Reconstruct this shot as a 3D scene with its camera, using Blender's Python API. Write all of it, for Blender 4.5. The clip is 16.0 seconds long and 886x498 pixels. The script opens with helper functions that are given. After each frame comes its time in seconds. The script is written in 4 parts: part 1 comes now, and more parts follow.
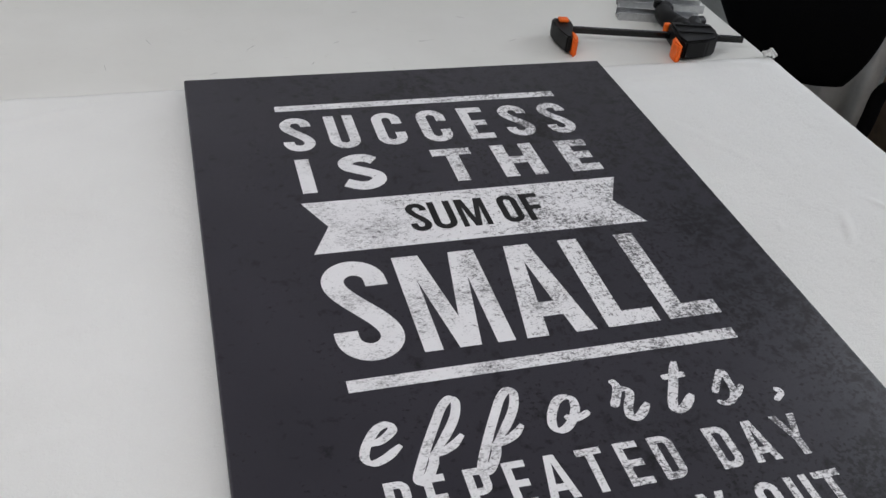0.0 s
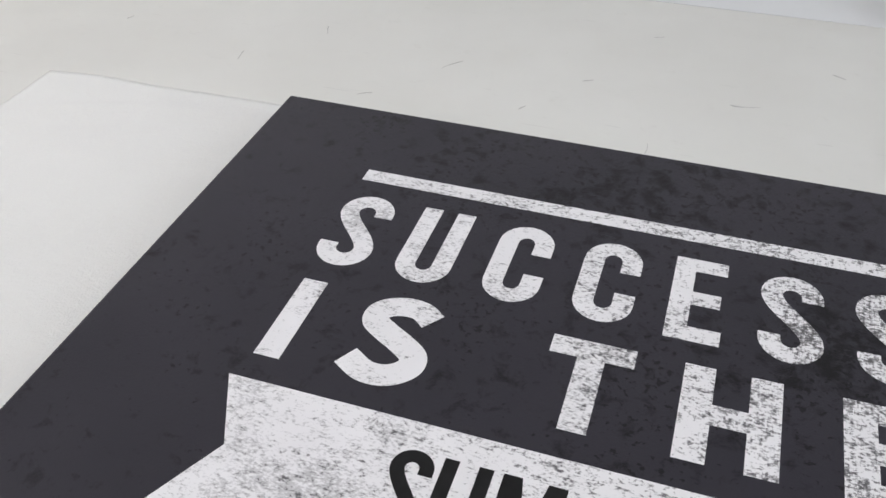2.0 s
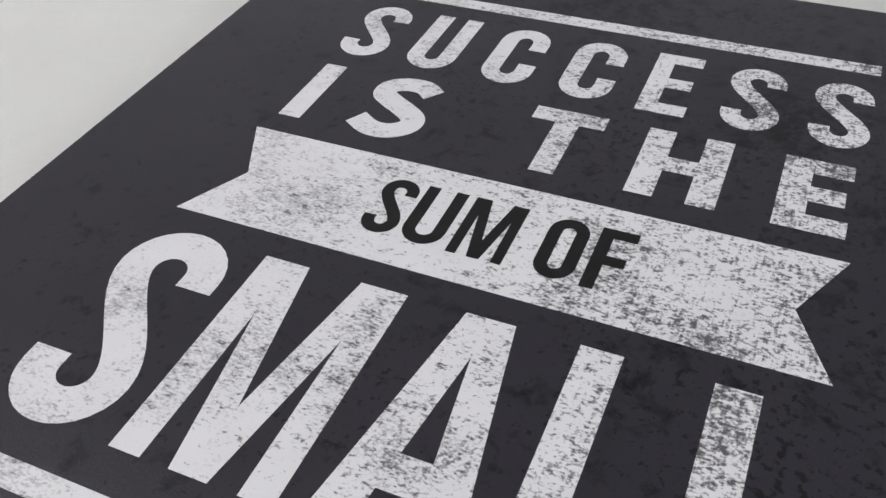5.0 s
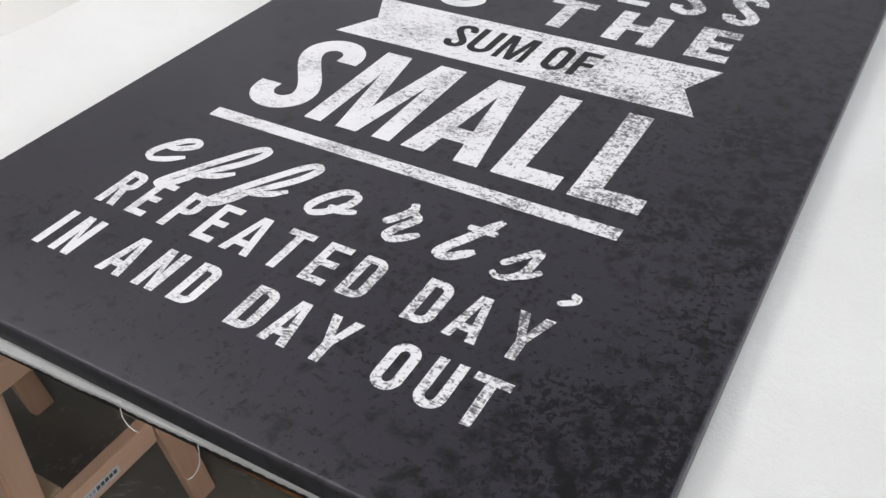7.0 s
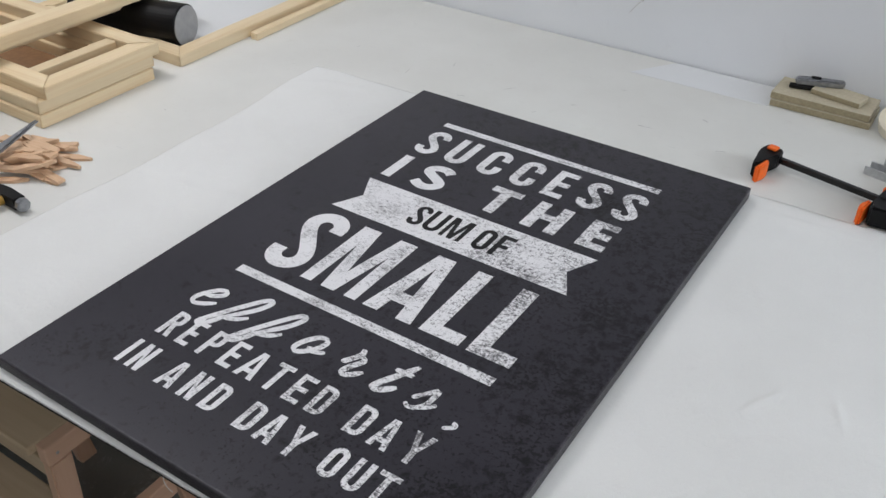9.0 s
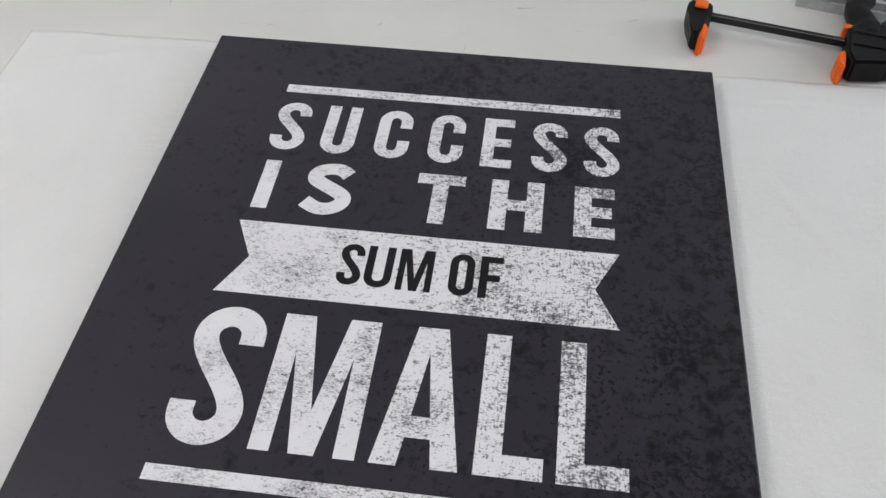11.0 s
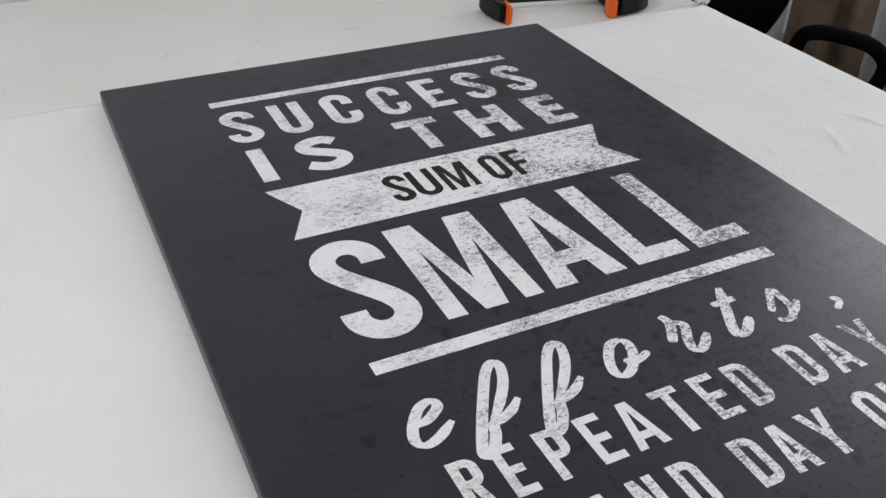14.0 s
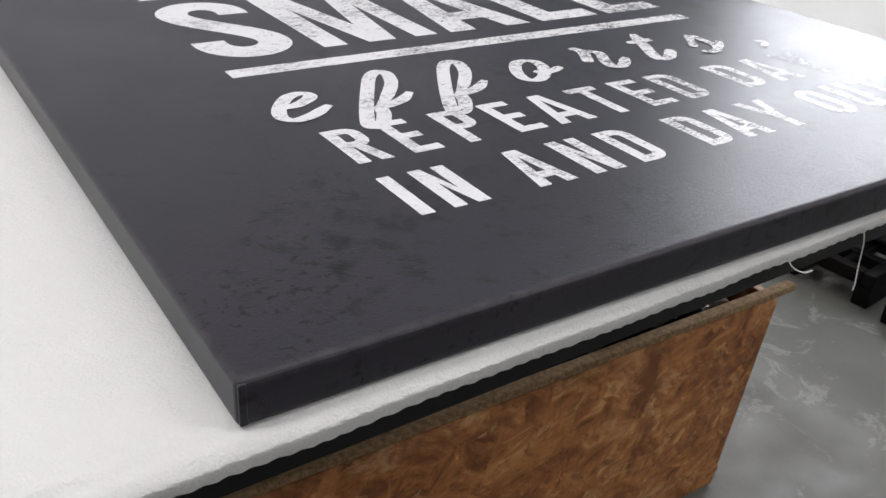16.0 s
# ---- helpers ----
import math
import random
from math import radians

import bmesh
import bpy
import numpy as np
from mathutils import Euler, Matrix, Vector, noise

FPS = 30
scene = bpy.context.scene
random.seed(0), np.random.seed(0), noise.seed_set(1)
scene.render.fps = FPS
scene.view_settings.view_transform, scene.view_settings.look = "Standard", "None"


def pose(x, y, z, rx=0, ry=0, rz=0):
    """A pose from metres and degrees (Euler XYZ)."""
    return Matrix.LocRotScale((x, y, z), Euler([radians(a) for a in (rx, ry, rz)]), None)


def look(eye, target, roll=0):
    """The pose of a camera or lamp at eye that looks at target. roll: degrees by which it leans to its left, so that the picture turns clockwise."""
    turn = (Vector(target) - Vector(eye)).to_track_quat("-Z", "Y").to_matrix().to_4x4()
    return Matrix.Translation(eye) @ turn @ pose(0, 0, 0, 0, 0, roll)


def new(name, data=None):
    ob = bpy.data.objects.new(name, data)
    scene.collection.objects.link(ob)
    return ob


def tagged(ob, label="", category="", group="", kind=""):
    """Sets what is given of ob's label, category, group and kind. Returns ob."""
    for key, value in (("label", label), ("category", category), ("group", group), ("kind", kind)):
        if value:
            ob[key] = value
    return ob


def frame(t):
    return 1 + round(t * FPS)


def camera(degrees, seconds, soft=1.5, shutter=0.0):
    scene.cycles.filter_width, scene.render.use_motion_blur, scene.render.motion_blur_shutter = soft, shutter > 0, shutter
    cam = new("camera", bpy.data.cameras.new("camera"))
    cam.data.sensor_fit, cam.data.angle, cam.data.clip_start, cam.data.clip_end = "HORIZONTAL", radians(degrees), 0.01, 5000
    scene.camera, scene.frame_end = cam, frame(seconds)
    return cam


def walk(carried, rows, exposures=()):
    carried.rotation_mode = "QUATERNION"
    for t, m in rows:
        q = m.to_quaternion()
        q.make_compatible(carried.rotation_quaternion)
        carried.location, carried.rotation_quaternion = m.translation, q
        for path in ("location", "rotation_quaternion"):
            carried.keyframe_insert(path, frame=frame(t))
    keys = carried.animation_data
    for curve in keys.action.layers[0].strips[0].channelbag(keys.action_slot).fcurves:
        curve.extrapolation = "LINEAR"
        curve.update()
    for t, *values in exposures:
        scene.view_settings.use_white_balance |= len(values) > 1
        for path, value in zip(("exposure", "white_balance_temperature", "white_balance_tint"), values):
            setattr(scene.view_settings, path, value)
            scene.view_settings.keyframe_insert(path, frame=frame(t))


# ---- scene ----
cam = camera(52.69, 16.0)
PATH = [
    (0, (-0.0082, -1.3052, 1.5215), (0.5222, 0.1875, 0.3004), 6.29),
    (0.5, (0.1091, -1.1413, 1.4288), (0.5249, 0.3895, 0.2106), 5.24),
    (1, (0.2318, -0.9931, 1.3715), (0.4044, 0.5801, 0.1487), 2.16),
    (1.5, (0.3528, -0.8680, 1.3407), (0.1685, 0.6882, 0.0981), 2.07),
    (2, (0.3996, -0.7040, 1.2909), (-0.0993, 0.7637, 0.0271), -0.55),
    (2.5, (0.3825, -0.5353, 1.2282), (-0.0804, 0.8573, -0.1307), -2.39),
    (3, (0.3632, -0.4773, 1.1788), (0.4026, 0.9104, -0.2609), -0.34),
    (3.5, (0.3904, -0.5261, 1.1726), (0.6568, 0.8040, -0.2970), 1.75),
    (4, (0.4284, -0.6205, 1.1949), (0.5282, 0.7321, -0.2751), 0.06),
    (4.5, (0.4667, -0.7304, 1.2208), (0.1085, 0.6172, -0.2129), -4.32),
    (5, (0.5163, -0.8365, 1.2448), (-0.1249, 0.5023, -0.0955), -3.13),
    (7.5, (0.8751, -1.3675, 1.3418), (0.0206, -0.0344, 0.1200), -1.51),
    (8, (1.0111, -1.4314, 1.3891), (0.0598, -0.1159, 0.2210), -1.50),
    (8.5, (1.0529, -1.4508, 1.5333), (0.0763, -0.1423, 0.3783), -1.35),
    (9, (0.9855, -1.4413, 1.6609), (0.0988, -0.0672, 0.5095), 0.95),
    (11.5, (0.3067, -0.9144, 1.5963), (0.3788, 0.3290, 0.0314), -2.66),
    (12, (0.1737, -0.8328, 1.5616), (0.5042, 0.3442, -0.0212), -4.59),
    (12.5, (0.1201, -0.8661, 1.4869), (0.6554, 0.3664, 0.0056), -2.33),
    (13, (0.0603, -0.9955, 1.4321), (0.6933, 0.2918, 0.0385), 0.04),
    (13.5, (-0.0090, -1.1374, 1.4165), (0.6647, 0.2896, 0.1876), 1.03),
    (14, (-0.0858, -1.2295, 1.3699), (0.6635, 0.2447, 0.2451), 1.70),
    (14.5, (-0.1650, -1.3214, 1.3093), (0.7391, 0.1057, 0.2387), 3.94),
    (15, (-0.1896, -1.3822, 1.2323), (0.7870, 0.0426, 0.2242), 4.44),
    (15.5, (-0.1602, -1.3581, 1.1272), (0.8400, 0.0827, 0.1662), 3.88),
    (16, (-0.0884, -1.2689, 1.0484), (0.9114, 0.1707, 0.0852), 3.69),
]
EXPOSURE = [(0.0, -0.72, 6380, 10), (1.0, -0.66, 6380, 10), (2.0, -0.42, 6450, 10), (2.5, -0.24, 6450, 10), (3.5, 0.00, 6450, 10), (4.2, -0.20, 6450, 10), (5.0, -0.64, 6450, 10),
            (7.5, -0.14, 6400, 10), (8.0, -0.44, 6380, 10), (8.5, -0.54, 6320, 9.5), (9.0, -0.62, 6280, 9), (11.5, -0.60, 6450, 10), (14.0, -0.60, 6450, 10), (15.0, -0.56, 6420, 10), (16.0, -0.22, 6480, 11)]
walk(cam, [(t, look(eye, target, roll)) for t, eye, target, roll in PATH], EXPOSURE)
WINDOW_W = 39.0

# Canvas lying on a felt-covered workbench; x runs along its short side, y along its long side, z up from the floor.
ZF = 0.845          # height of the print's face
ZT = 0.820          # height of the bench top with its felt
CW, CL, CT = 0.704, 1.0150, 0.0222   # print: width, length, thickness
ZS = ZF - CT - 0.0006   # height of the thick felt under the print

# ---- world and light ----
world = bpy.data.worlds.new("sky")
scene.world = world
world.use_nodes = True
wn = world.node_tree.nodes
sky = wn.new("ShaderNodeTexSky")
sky.sky_type, sky.sun_disc, sky.sun_elevation, sky.sun_rotation = "NISHITA", False, radians(35), radians(60)
world.node_tree.links.new(sky.outputs[0], wn["Background"].inputs[0])
wn["Background"].inputs[1].default_value = 0.10


def area_lamp(name, m, sx, sy, watts, color):
    d = bpy.data.lights.new(name, "AREA")
    d.shape, d.size, d.size_y, d.energy, d.color = "RECTANGLE", sx, sy, watts, color
    ob = new(name, d)
    ob.matrix_world = m
    return ob


# daylight through the window in the side wall
area_lamp("window_light", pose(2.86, 0.43, 1.72, 0, 90, 0), 1.10, 1.06, WINDOW_W, (0.91, 0.94, 1.0))
# unseen ceiling panels added to light the room; the last two fill shaded sides
ADDED_PANELS = ((-1.1, -0.6, 32.0), (0.45, -1.2, 7.0), (2.2, -2.8, 38.0))
for px, py, watts in ADDED_PANELS:
    area_lamp("added_panel_light", pose(px, py, 2.83), 1.15, 0.28, watts, (1.0, 0.96, 0.975))


# ---- helpers ----
def link(tree, a, b):
    tree.links.new(a, b)


class Mat:
    """Small builder for node materials in object or generated coordinates."""

    def __init__(self, name, rough=0.6, spec=0.5, metal=0.0):
        self.m = bpy.data.materials.new(name)
        self.m.use_nodes = True
        self.t = self.m.node_tree
        self.b = self.t.nodes["Principled BSDF"]
        self.b.inputs["Roughness"].default_value = rough
        self.b.inputs["Specular IOR Level"].default_value = spec
        self.b.inputs["Metallic"].default_value = metal
        self.co = self.t.nodes.new("ShaderNodeTexCoord").outputs["Object"]

    def n(self, kind):
        return self.t.nodes.new("ShaderNode" + kind)

    def scaled(self, sx, sy, sz, rot=0.0, shift=None):
        mp = self.n("Mapping")
        mp.inputs["Scale"].default_value = (sx, sy, sz)
        mp.inputs["Rotation"].default_value = (0, 0, radians(rot))
        link(self.t, self.co, mp.inputs["Vector"])
        if shift is not None:
            link(self.t, shift, mp.inputs["Location"])
        return mp.outputs[0]

    def noise(self, scale, detail=4.0, rough=0.55, vec=None, dist=0.0):
        q = self.n("TexNoise")
        q.inputs["Scale"].default_value, q.inputs["Detail"].default_value = scale, detail
        q.inputs["Roughness"].default_value, q.inputs["Distortion"].default_value = rough, dist
        link(self.t, vec if vec is not None else self.co, q.inputs["Vector"])
        return q.outputs[0]

    def ramp(self, fac, stops):
        r = self.n("ValToRGB")
        el = r.color_ramp.elements
        while len(el) < len(stops):
            el.new(0.5)
        for e, (p, c) in zip(el, stops):
            e.position = p
            e.color = (c, c, c, 1) if isinstance(c, (int, float)) else (*c, 1)
        link(self.t, fac, r.inputs[0])
        return r.outputs[0]

    def math(self, op, a, b=0.0, clamp=False):
        q = self.n("Math")
        q.operation, q.use_clamp = op, clamp
        for k, v in ((0, a), (1, b)):
            if isinstance(v, (int, float)):
                q.inputs[k].default_value = v
            else:
                link(self.t, v, q.inputs[k])
        return q.outputs[0]

    def mix(self, fac, a, b, kind="MIX"):
        q = self.n("MixRGB")
        q.blend_type = kind
        for k, v in ((0, fac), (1, a), (2, b)):
            if isinstance(v, (int, float)):
                q.inputs[k].default_value = v if k == 0 else (v, v, v, 1)
            elif isinstance(v, tuple):
                q.inputs[k].default_value = (*v, 1)
            else:
                link(self.t, v, q.inputs[k])
        return q.outputs[0]

    def axis(self, which):
        q = self.n("SeparateXYZ")
        link(self.t, self.co, q.inputs[0])
        return q.outputs[which]

    def island(self):
        return self.n("NewGeometry").outputs["Random Per Island"]

    def each(self):
        return self.n("ObjectInfo").outputs["Random"]

    def color(self, c):
        if isinstance(c, tuple):
            self.b.inputs["Base Color"].default_value = (*c, 1)
        else:
            link(self.t, c, self.b.inputs["Base Color"])
        return self

    def rough(self, r):
        link(self.t, r, self.b.inputs["Roughness"])
        return self

    def bump(self, height, strength=0.3, dist=0.001):
        q = self.n("Bump")
        q.inputs["Strength"].default_value, q.inputs["Distance"].default_value = strength, dist
        link(self.t, height, q.inputs["Height"])
        link(self.t, q.outputs[0], self.b.inputs["Normal"])
        return self


def mesh_of(bm, name, mat, smooth=False):
    me = bpy.data.meshes.new(name)
    bmesh.ops.recalc_face_normals(bm, faces=bm.faces) if smooth is not None else None
    bm.to_mesh(me)
    bm.free()
    me.materials.append(mat)
    if smooth:
        me.polygons.foreach_set("use_smooth", [True] * len(me.polygons))
    return me


def part(name, bm, mat, parent=None, label="", smooth=False):
    """One bmesh as one mesh object, under a thing or a part."""
    ob = new(name, mesh_of(bm, name, mat, smooth))
    if parent is not None:
        ob.parent = parent
    return tagged(ob, label)


def thing(name, label, category, m=None, group="", kind=""):
    ob = new(name)
    ob.empty_display_size = 0.05
    if m is not None:
        ob.matrix_world = m
    return tagged(ob, label, category, group, kind)


def solid(name, bm, mat, label, category, m=None, group="", kind="", smooth=False):
    """A thing that is one mesh."""
    ob = part(name, bm, mat, None, "", smooth)
    if m is not None:
        ob.matrix_world = m
    return tagged(ob, label, category, group, kind)


def box(bm, x0, x1, y0, y1, z0, z1, bevel=0.0, seg=2, m=None):
    """A box with rounded edges, added to bm."""
    made = bmesh.ops.create_cube(bm, size=1.0)["verts"]
    for v in made:
        v.co = Vector(((x0 + x1) / 2 + v.co.x * (x1 - x0), (y0 + y1) / 2 + v.co.y * (y1 - y0), (z0 + z1) / 2 + v.co.z * (z1 - z0)))
    if bevel:
        es = list({e for v in made for e in v.link_edges})
        out = bmesh.ops.bevel(bm, geom=es, offset=bevel, segments=seg, affect="EDGES", profile=0.5)
        made = list({v for f in out["faces"] for v in f.verts} | {v for v in made if v.is_valid})
    if m is not None:
        bmesh.ops.transform(bm, matrix=m, verts=[v for v in made if v.is_valid])
    return bm


def cube(*a, **k):
    return box(bmesh.new(), *a, **k)


def cyl(bm, r, h, m, seg=32, r2=None, bevel=0.0):
    made = bmesh.ops.create_cone(bm, cap_ends=True, segments=seg, radius1=r, radius2=r if r2 is None else r2, depth=h)["verts"]
    if bevel:
        es = [e for e in {e for v in made for e in v.link_edges} if len(e.link_faces) == 2 and any(len(f.verts) > 4 for f in e.link_faces)]
        out = bmesh.ops.bevel(bm, geom=es, offset=bevel, segments=2, affect="EDGES")
        made = list({v for f in out["faces"] for v in f.verts} | {v for v in made if v.is_valid})
    bmesh.ops.transform(bm, matrix=m, verts=[v for v in made if v.is_valid])
    return bm


def slab(bm, outline, z0, z1, bevel=0.0, m=None):
    """An outline in x and y, pulled up from z0 to z1."""
    lo = [bm.verts.new((x, y, z0)) for x, y in outline]
    hi = [bm.verts.new((x, y, z1)) for x, y in outline]
    n = len(outline)
    bm.faces.new(lo[::-1])
    bm.faces.new(hi)
    for i in range(n):
        bm.faces.new((lo[i], lo[(i + 1) % n], hi[(i + 1) % n], hi[i]))
    made = lo + hi
    if bevel:
        es = list({e for v in made for e in v.link_edges})
        out = bmesh.ops.bevel(bm, geom=es, offset=bevel, segments=2, affect="EDGES")
        made = list({v for f in out["faces"] for v in f.verts} | {v for v in made if v.is_valid})
    if m is not None:
        bmesh.ops.transform(bm, matrix=m, verts=[v for v in made if v.is_valid])
    return bm


def tube(bm, pts, r, seg=10, closed=False):
    """A round tube along points; r is a radius or one per point."""
    pts = [Vector(p) for p in pts]
    n = len(pts)
    rings = []
    up = Vector((0, 0, 1))
    for i, p in enumerate(pts):
        d = (pts[(i + 1) % n] - pts[i - 1]) if closed or 0 < i < n - 1 else (pts[1] - pts[0] if i == 0 else pts[-1] - pts[-2])
        d.normalize()
        a = d.cross(up if abs(d.z) < 0.95 else Vector((1, 0, 0))).normalized()
        b = d.cross(a)
        rr = r[i] if isinstance(r, (list, tuple)) else r
        rings.append([bm.verts.new(p + rr * (math.cos(t) * a + math.sin(t) * b)) for t in (2 * math.pi * k / seg for k in range(seg))])
    for i in range(n if closed else n - 1):
        for k in range(seg):
            bm.faces.new((rings[i][k], rings[i][(k + 1) % seg], rings[(i + 1) % n][(k + 1) % seg], rings[(i + 1) % n][k]))
    if not closed:
        bm.faces.new(rings[0])
        bm.faces.new(rings[-1][::-1])
    return bm


def spline(pts, step=8):
    """A smooth line through points (Catmull-Rom)."""
    p = [Vector(q) for q in pts]
    p = [2 * p[0] - p[1]] + p + [2 * p[-1] - p[-2]]
    out = []
    for i in range(1, len(p) - 2):
        for k in range(step):
            t = k / step
            out.append(0.5 * (2 * p[i] + (p[i + 1] - p[i - 1]) * t + (2 * p[i - 1] - 5 * p[i] + 4 * p[i + 1] - p[i + 2]) * t * t
                              + (3 * p[i] - p[i - 1] - 3 * p[i + 1] + p[i + 2]) * t ** 3))
    return out + [p[-2]]


# ---- materials ----
SMUDGES = ((0.23, -0.085, 0.060, 0.10), (0.345, -0.050, 0.055, 0.12), (0.30, -0.092, 0.030, 0.10), (0.515, -0.200, 0.050, 0.13), (0.50, -0.245, 0.035, 0.10), (0.085, -0.242, 0.040, 0.13),
           (0.116, -0.023, 0.030, 0.08), (0.625, -0.480, 0.060, 0.07), (0.055, -0.970, 0.050, 0.10), (0.095, -0.915, 0.055, 0.11), (0.655, -0.930, 0.085, 0.12), (0.685, -0.830, 0.070, 0.08),
           (0.640, -0.640, 0.070, 0.08), (0.545, -0.975, 0.050, 0.07), (0.51, -0.665, 0.030, 0.06), (0.455, -0.520, 0.035, 0.06))


def smudged(m):
    """Where the print's dark blotches gather: a few known smudges, more towards the right-hand side."""
    total = m.math("MULTIPLY", m.math("SUBTRACT", m.axis(0), 0.34), 0.24)
    for x, y, r, amount in SMUDGES:
        far = m.n("VectorMath")
        far.operation = "DISTANCE"
        link(m.t, m.co, far.inputs[0])
        far.inputs[1].default_value = (x, y, 0)
        soft = m.n("MapRange")
        soft.interpolation_type = "SMOOTHSTEP"
        for k, v in ((1, 0.0), (2, r * 1.5), (3, amount), (4, 0.0)):
            soft.inputs[k].default_value = v
        link(m.t, far.outputs["Value"], soft.inputs[0])
        total = m.math("ADD", total, soft.outputs[0])
    return total


def centred(m, parts):
    """Weighted noises about a mean of zero."""
    total = None
    for n, w in parts:
        q = m.math("MULTIPLY", m.math("SUBTRACT", n, 0.5), w)
        total = q if total is None else m.math("ADD", total, q)
    return total


def print_base(m):
    """Charcoal printing ink with soft near-black blotches and specks, shared by the print's face and the worn letters."""
    where = smudged(m)
    cloud = m.math("ADD", centred(m, ((m.noise(8.0, 3, 0.6), 0.40), (m.noise(52.0, 5, 0.66, None, 0.3), 1.35))), m.math("MULTIPLY", where, 0.75))
    blots = m.ramp(cloud, ((0.065, 0.0), (0.150, 0.45), (0.290, 0.94)))
    speck = m.math("ADD", centred(m, ((m.noise(165.0, 3, 0.6), 1.30), (m.noise(14.0, 3), 0.50))), m.math("MULTIPLY", where, 0.75))
    pepper = m.ramp(speck, ((0.150, 0.0), (0.225, 0.85)))
    c = m.mix(m.ramp(m.noise(3.5, 4, 0.6), ((0.3, 0.0), (0.7, 1.0))), (0.0242, 0.0228, 0.0300), (0.0336, 0.0314, 0.0404))
    c = m.mix(blots, c, (0.0045, 0.0038, 0.0046))
    return m.mix(pepper, c, (0.0052, 0.0043, 0.0050))


def weave(m):
    """Height of a fine coated canvas."""
    return m.math("ADD", m.noise(1100.0, 2), m.math("MULTIPLY", m.noise(420.0, 2), 0.8))


def make_canvas(name):
    m = Mat(name, 0.34, 0.26)
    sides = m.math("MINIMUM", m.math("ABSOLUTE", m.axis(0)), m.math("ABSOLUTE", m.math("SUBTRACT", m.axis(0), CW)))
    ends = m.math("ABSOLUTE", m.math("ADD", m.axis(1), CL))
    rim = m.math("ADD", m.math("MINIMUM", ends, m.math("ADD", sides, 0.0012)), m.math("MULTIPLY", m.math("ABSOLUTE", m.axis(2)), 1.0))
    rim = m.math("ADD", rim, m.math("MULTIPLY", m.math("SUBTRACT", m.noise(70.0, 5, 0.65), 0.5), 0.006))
    # paler along the front and side edges near the face, broken up by noise
    edge_pale = m.ramp(m.math("MULTIPLY", rim, 100.0), ((0.12, 0.50), (0.42, 0.0)))
    m.color(m.mix(edge_pale, print_base(m), (0.105, 0.098, 0.108)))
    m.rough(m.ramp(m.noise(9.0, 4, 0.6), ((0.3, 0.31), (0.7, 0.37))))
    return m.bump(weave(m), 0.30, 0.0005).m


def make_letter():
    """White ink, worn through to charcoal in grains and soft patches; more so towards the right-hand letters."""
    m = Mat("worn_white_ink", 0.44, 0.34)
    grain = m.noise(420.0, 3, 0.62, m.scaled(0.75, 1.25, 1.0, 8))
    speck = m.noise(150.0, 4, 0.62, m.scaled(0.8, 1.2, 1.0, -6), 0.4)
    column = m.noise(330.0, 3, 0.6, m.scaled(1.3, 0.22, 1.0))
    patch = m.noise(15.0, 3, 0.6)
    side = m.math("MULTIPLY", m.math("SUBTRACT", m.axis(0), 0.37), 0.23)
    right = m.math("MULTIPLY", m.ramp(m.axis(0), ((0.30, 0.0), (0.48, 1.0))), m.math("SUBTRACT", column, 0.5))
    wear = m.math("ADD", centred(m, ((grain, 0.62), (speck, 0.66), (patch, 0.42))), m.math("ADD", side, m.math("MULTIPLY", right, 0.38)))
    wear = m.math("ADD", wear, m.math("MULTIPLY", smudged(m), 0.22))
    deep = m.ramp(wear, ((0.030, 0.0), (0.080, 0.45), (0.170, 0.90)))
    dust = m.ramp(centred(m, ((grain, 0.5), (speck, 0.4), (patch, 0.5))), ((0.0, 0.0), (0.09, 0.36)))
    mask = m.math("MAXIMUM", deep, dust)
    white = m.mix(m.noise(24.0, 4), (0.74, 0.735, 0.75), (0.83, 0.83, 0.84))
    worn = m.mix(0.30, print_base(m), (0.055, 0.047, 0.048))
    m.color(m.mix(mask, white, worn))
    return m.bump(weave(m), 0.2, 0.0005).m


def plain(name, col, rough=0.5, spec=0.5, metal=0.0, var=0.12, scale=60.0, bump=0.0, bscale=300.0):
    m = Mat(name, rough, spec, metal)
    dark = tuple(v * (1 - var) for v in col)
    lite = tuple(min(1.0, v * (1 + var)) for v in col)
    m.color(m.ramp(m.noise(scale, 5, 0.6), ((0.32, dark), (0.68, lite))))
    if bump:
        m.bump(m.noise(bscale, 3), bump, 0.001)
    return m.m


def make_felt():
    m = Mat("white_felt", 0.95, 0.1)
    c = m.ramp(m.noise(5.0, 4), ((0.3, (0.757, 0.763, 0.742)), (0.7, (0.80, 0.808, 0.788))))
    m.color(m.mix(m.ramp(m.noise(500.0, 3), ((0.35, 0.0), (0.7, 0.10))), c, (0.62, 0.62, 0.60)))
    h = m.math("ADD", m.noise(700.0, 3), m.math("ADD", m.math("MULTIPLY", m.noise(22.0, 5, 0.6), 2.6), m.math("MULTIPLY", m.noise(130.0, 4, 0.6), 1.5)))
    return m.bump(h, 0.42, 0.0024).m


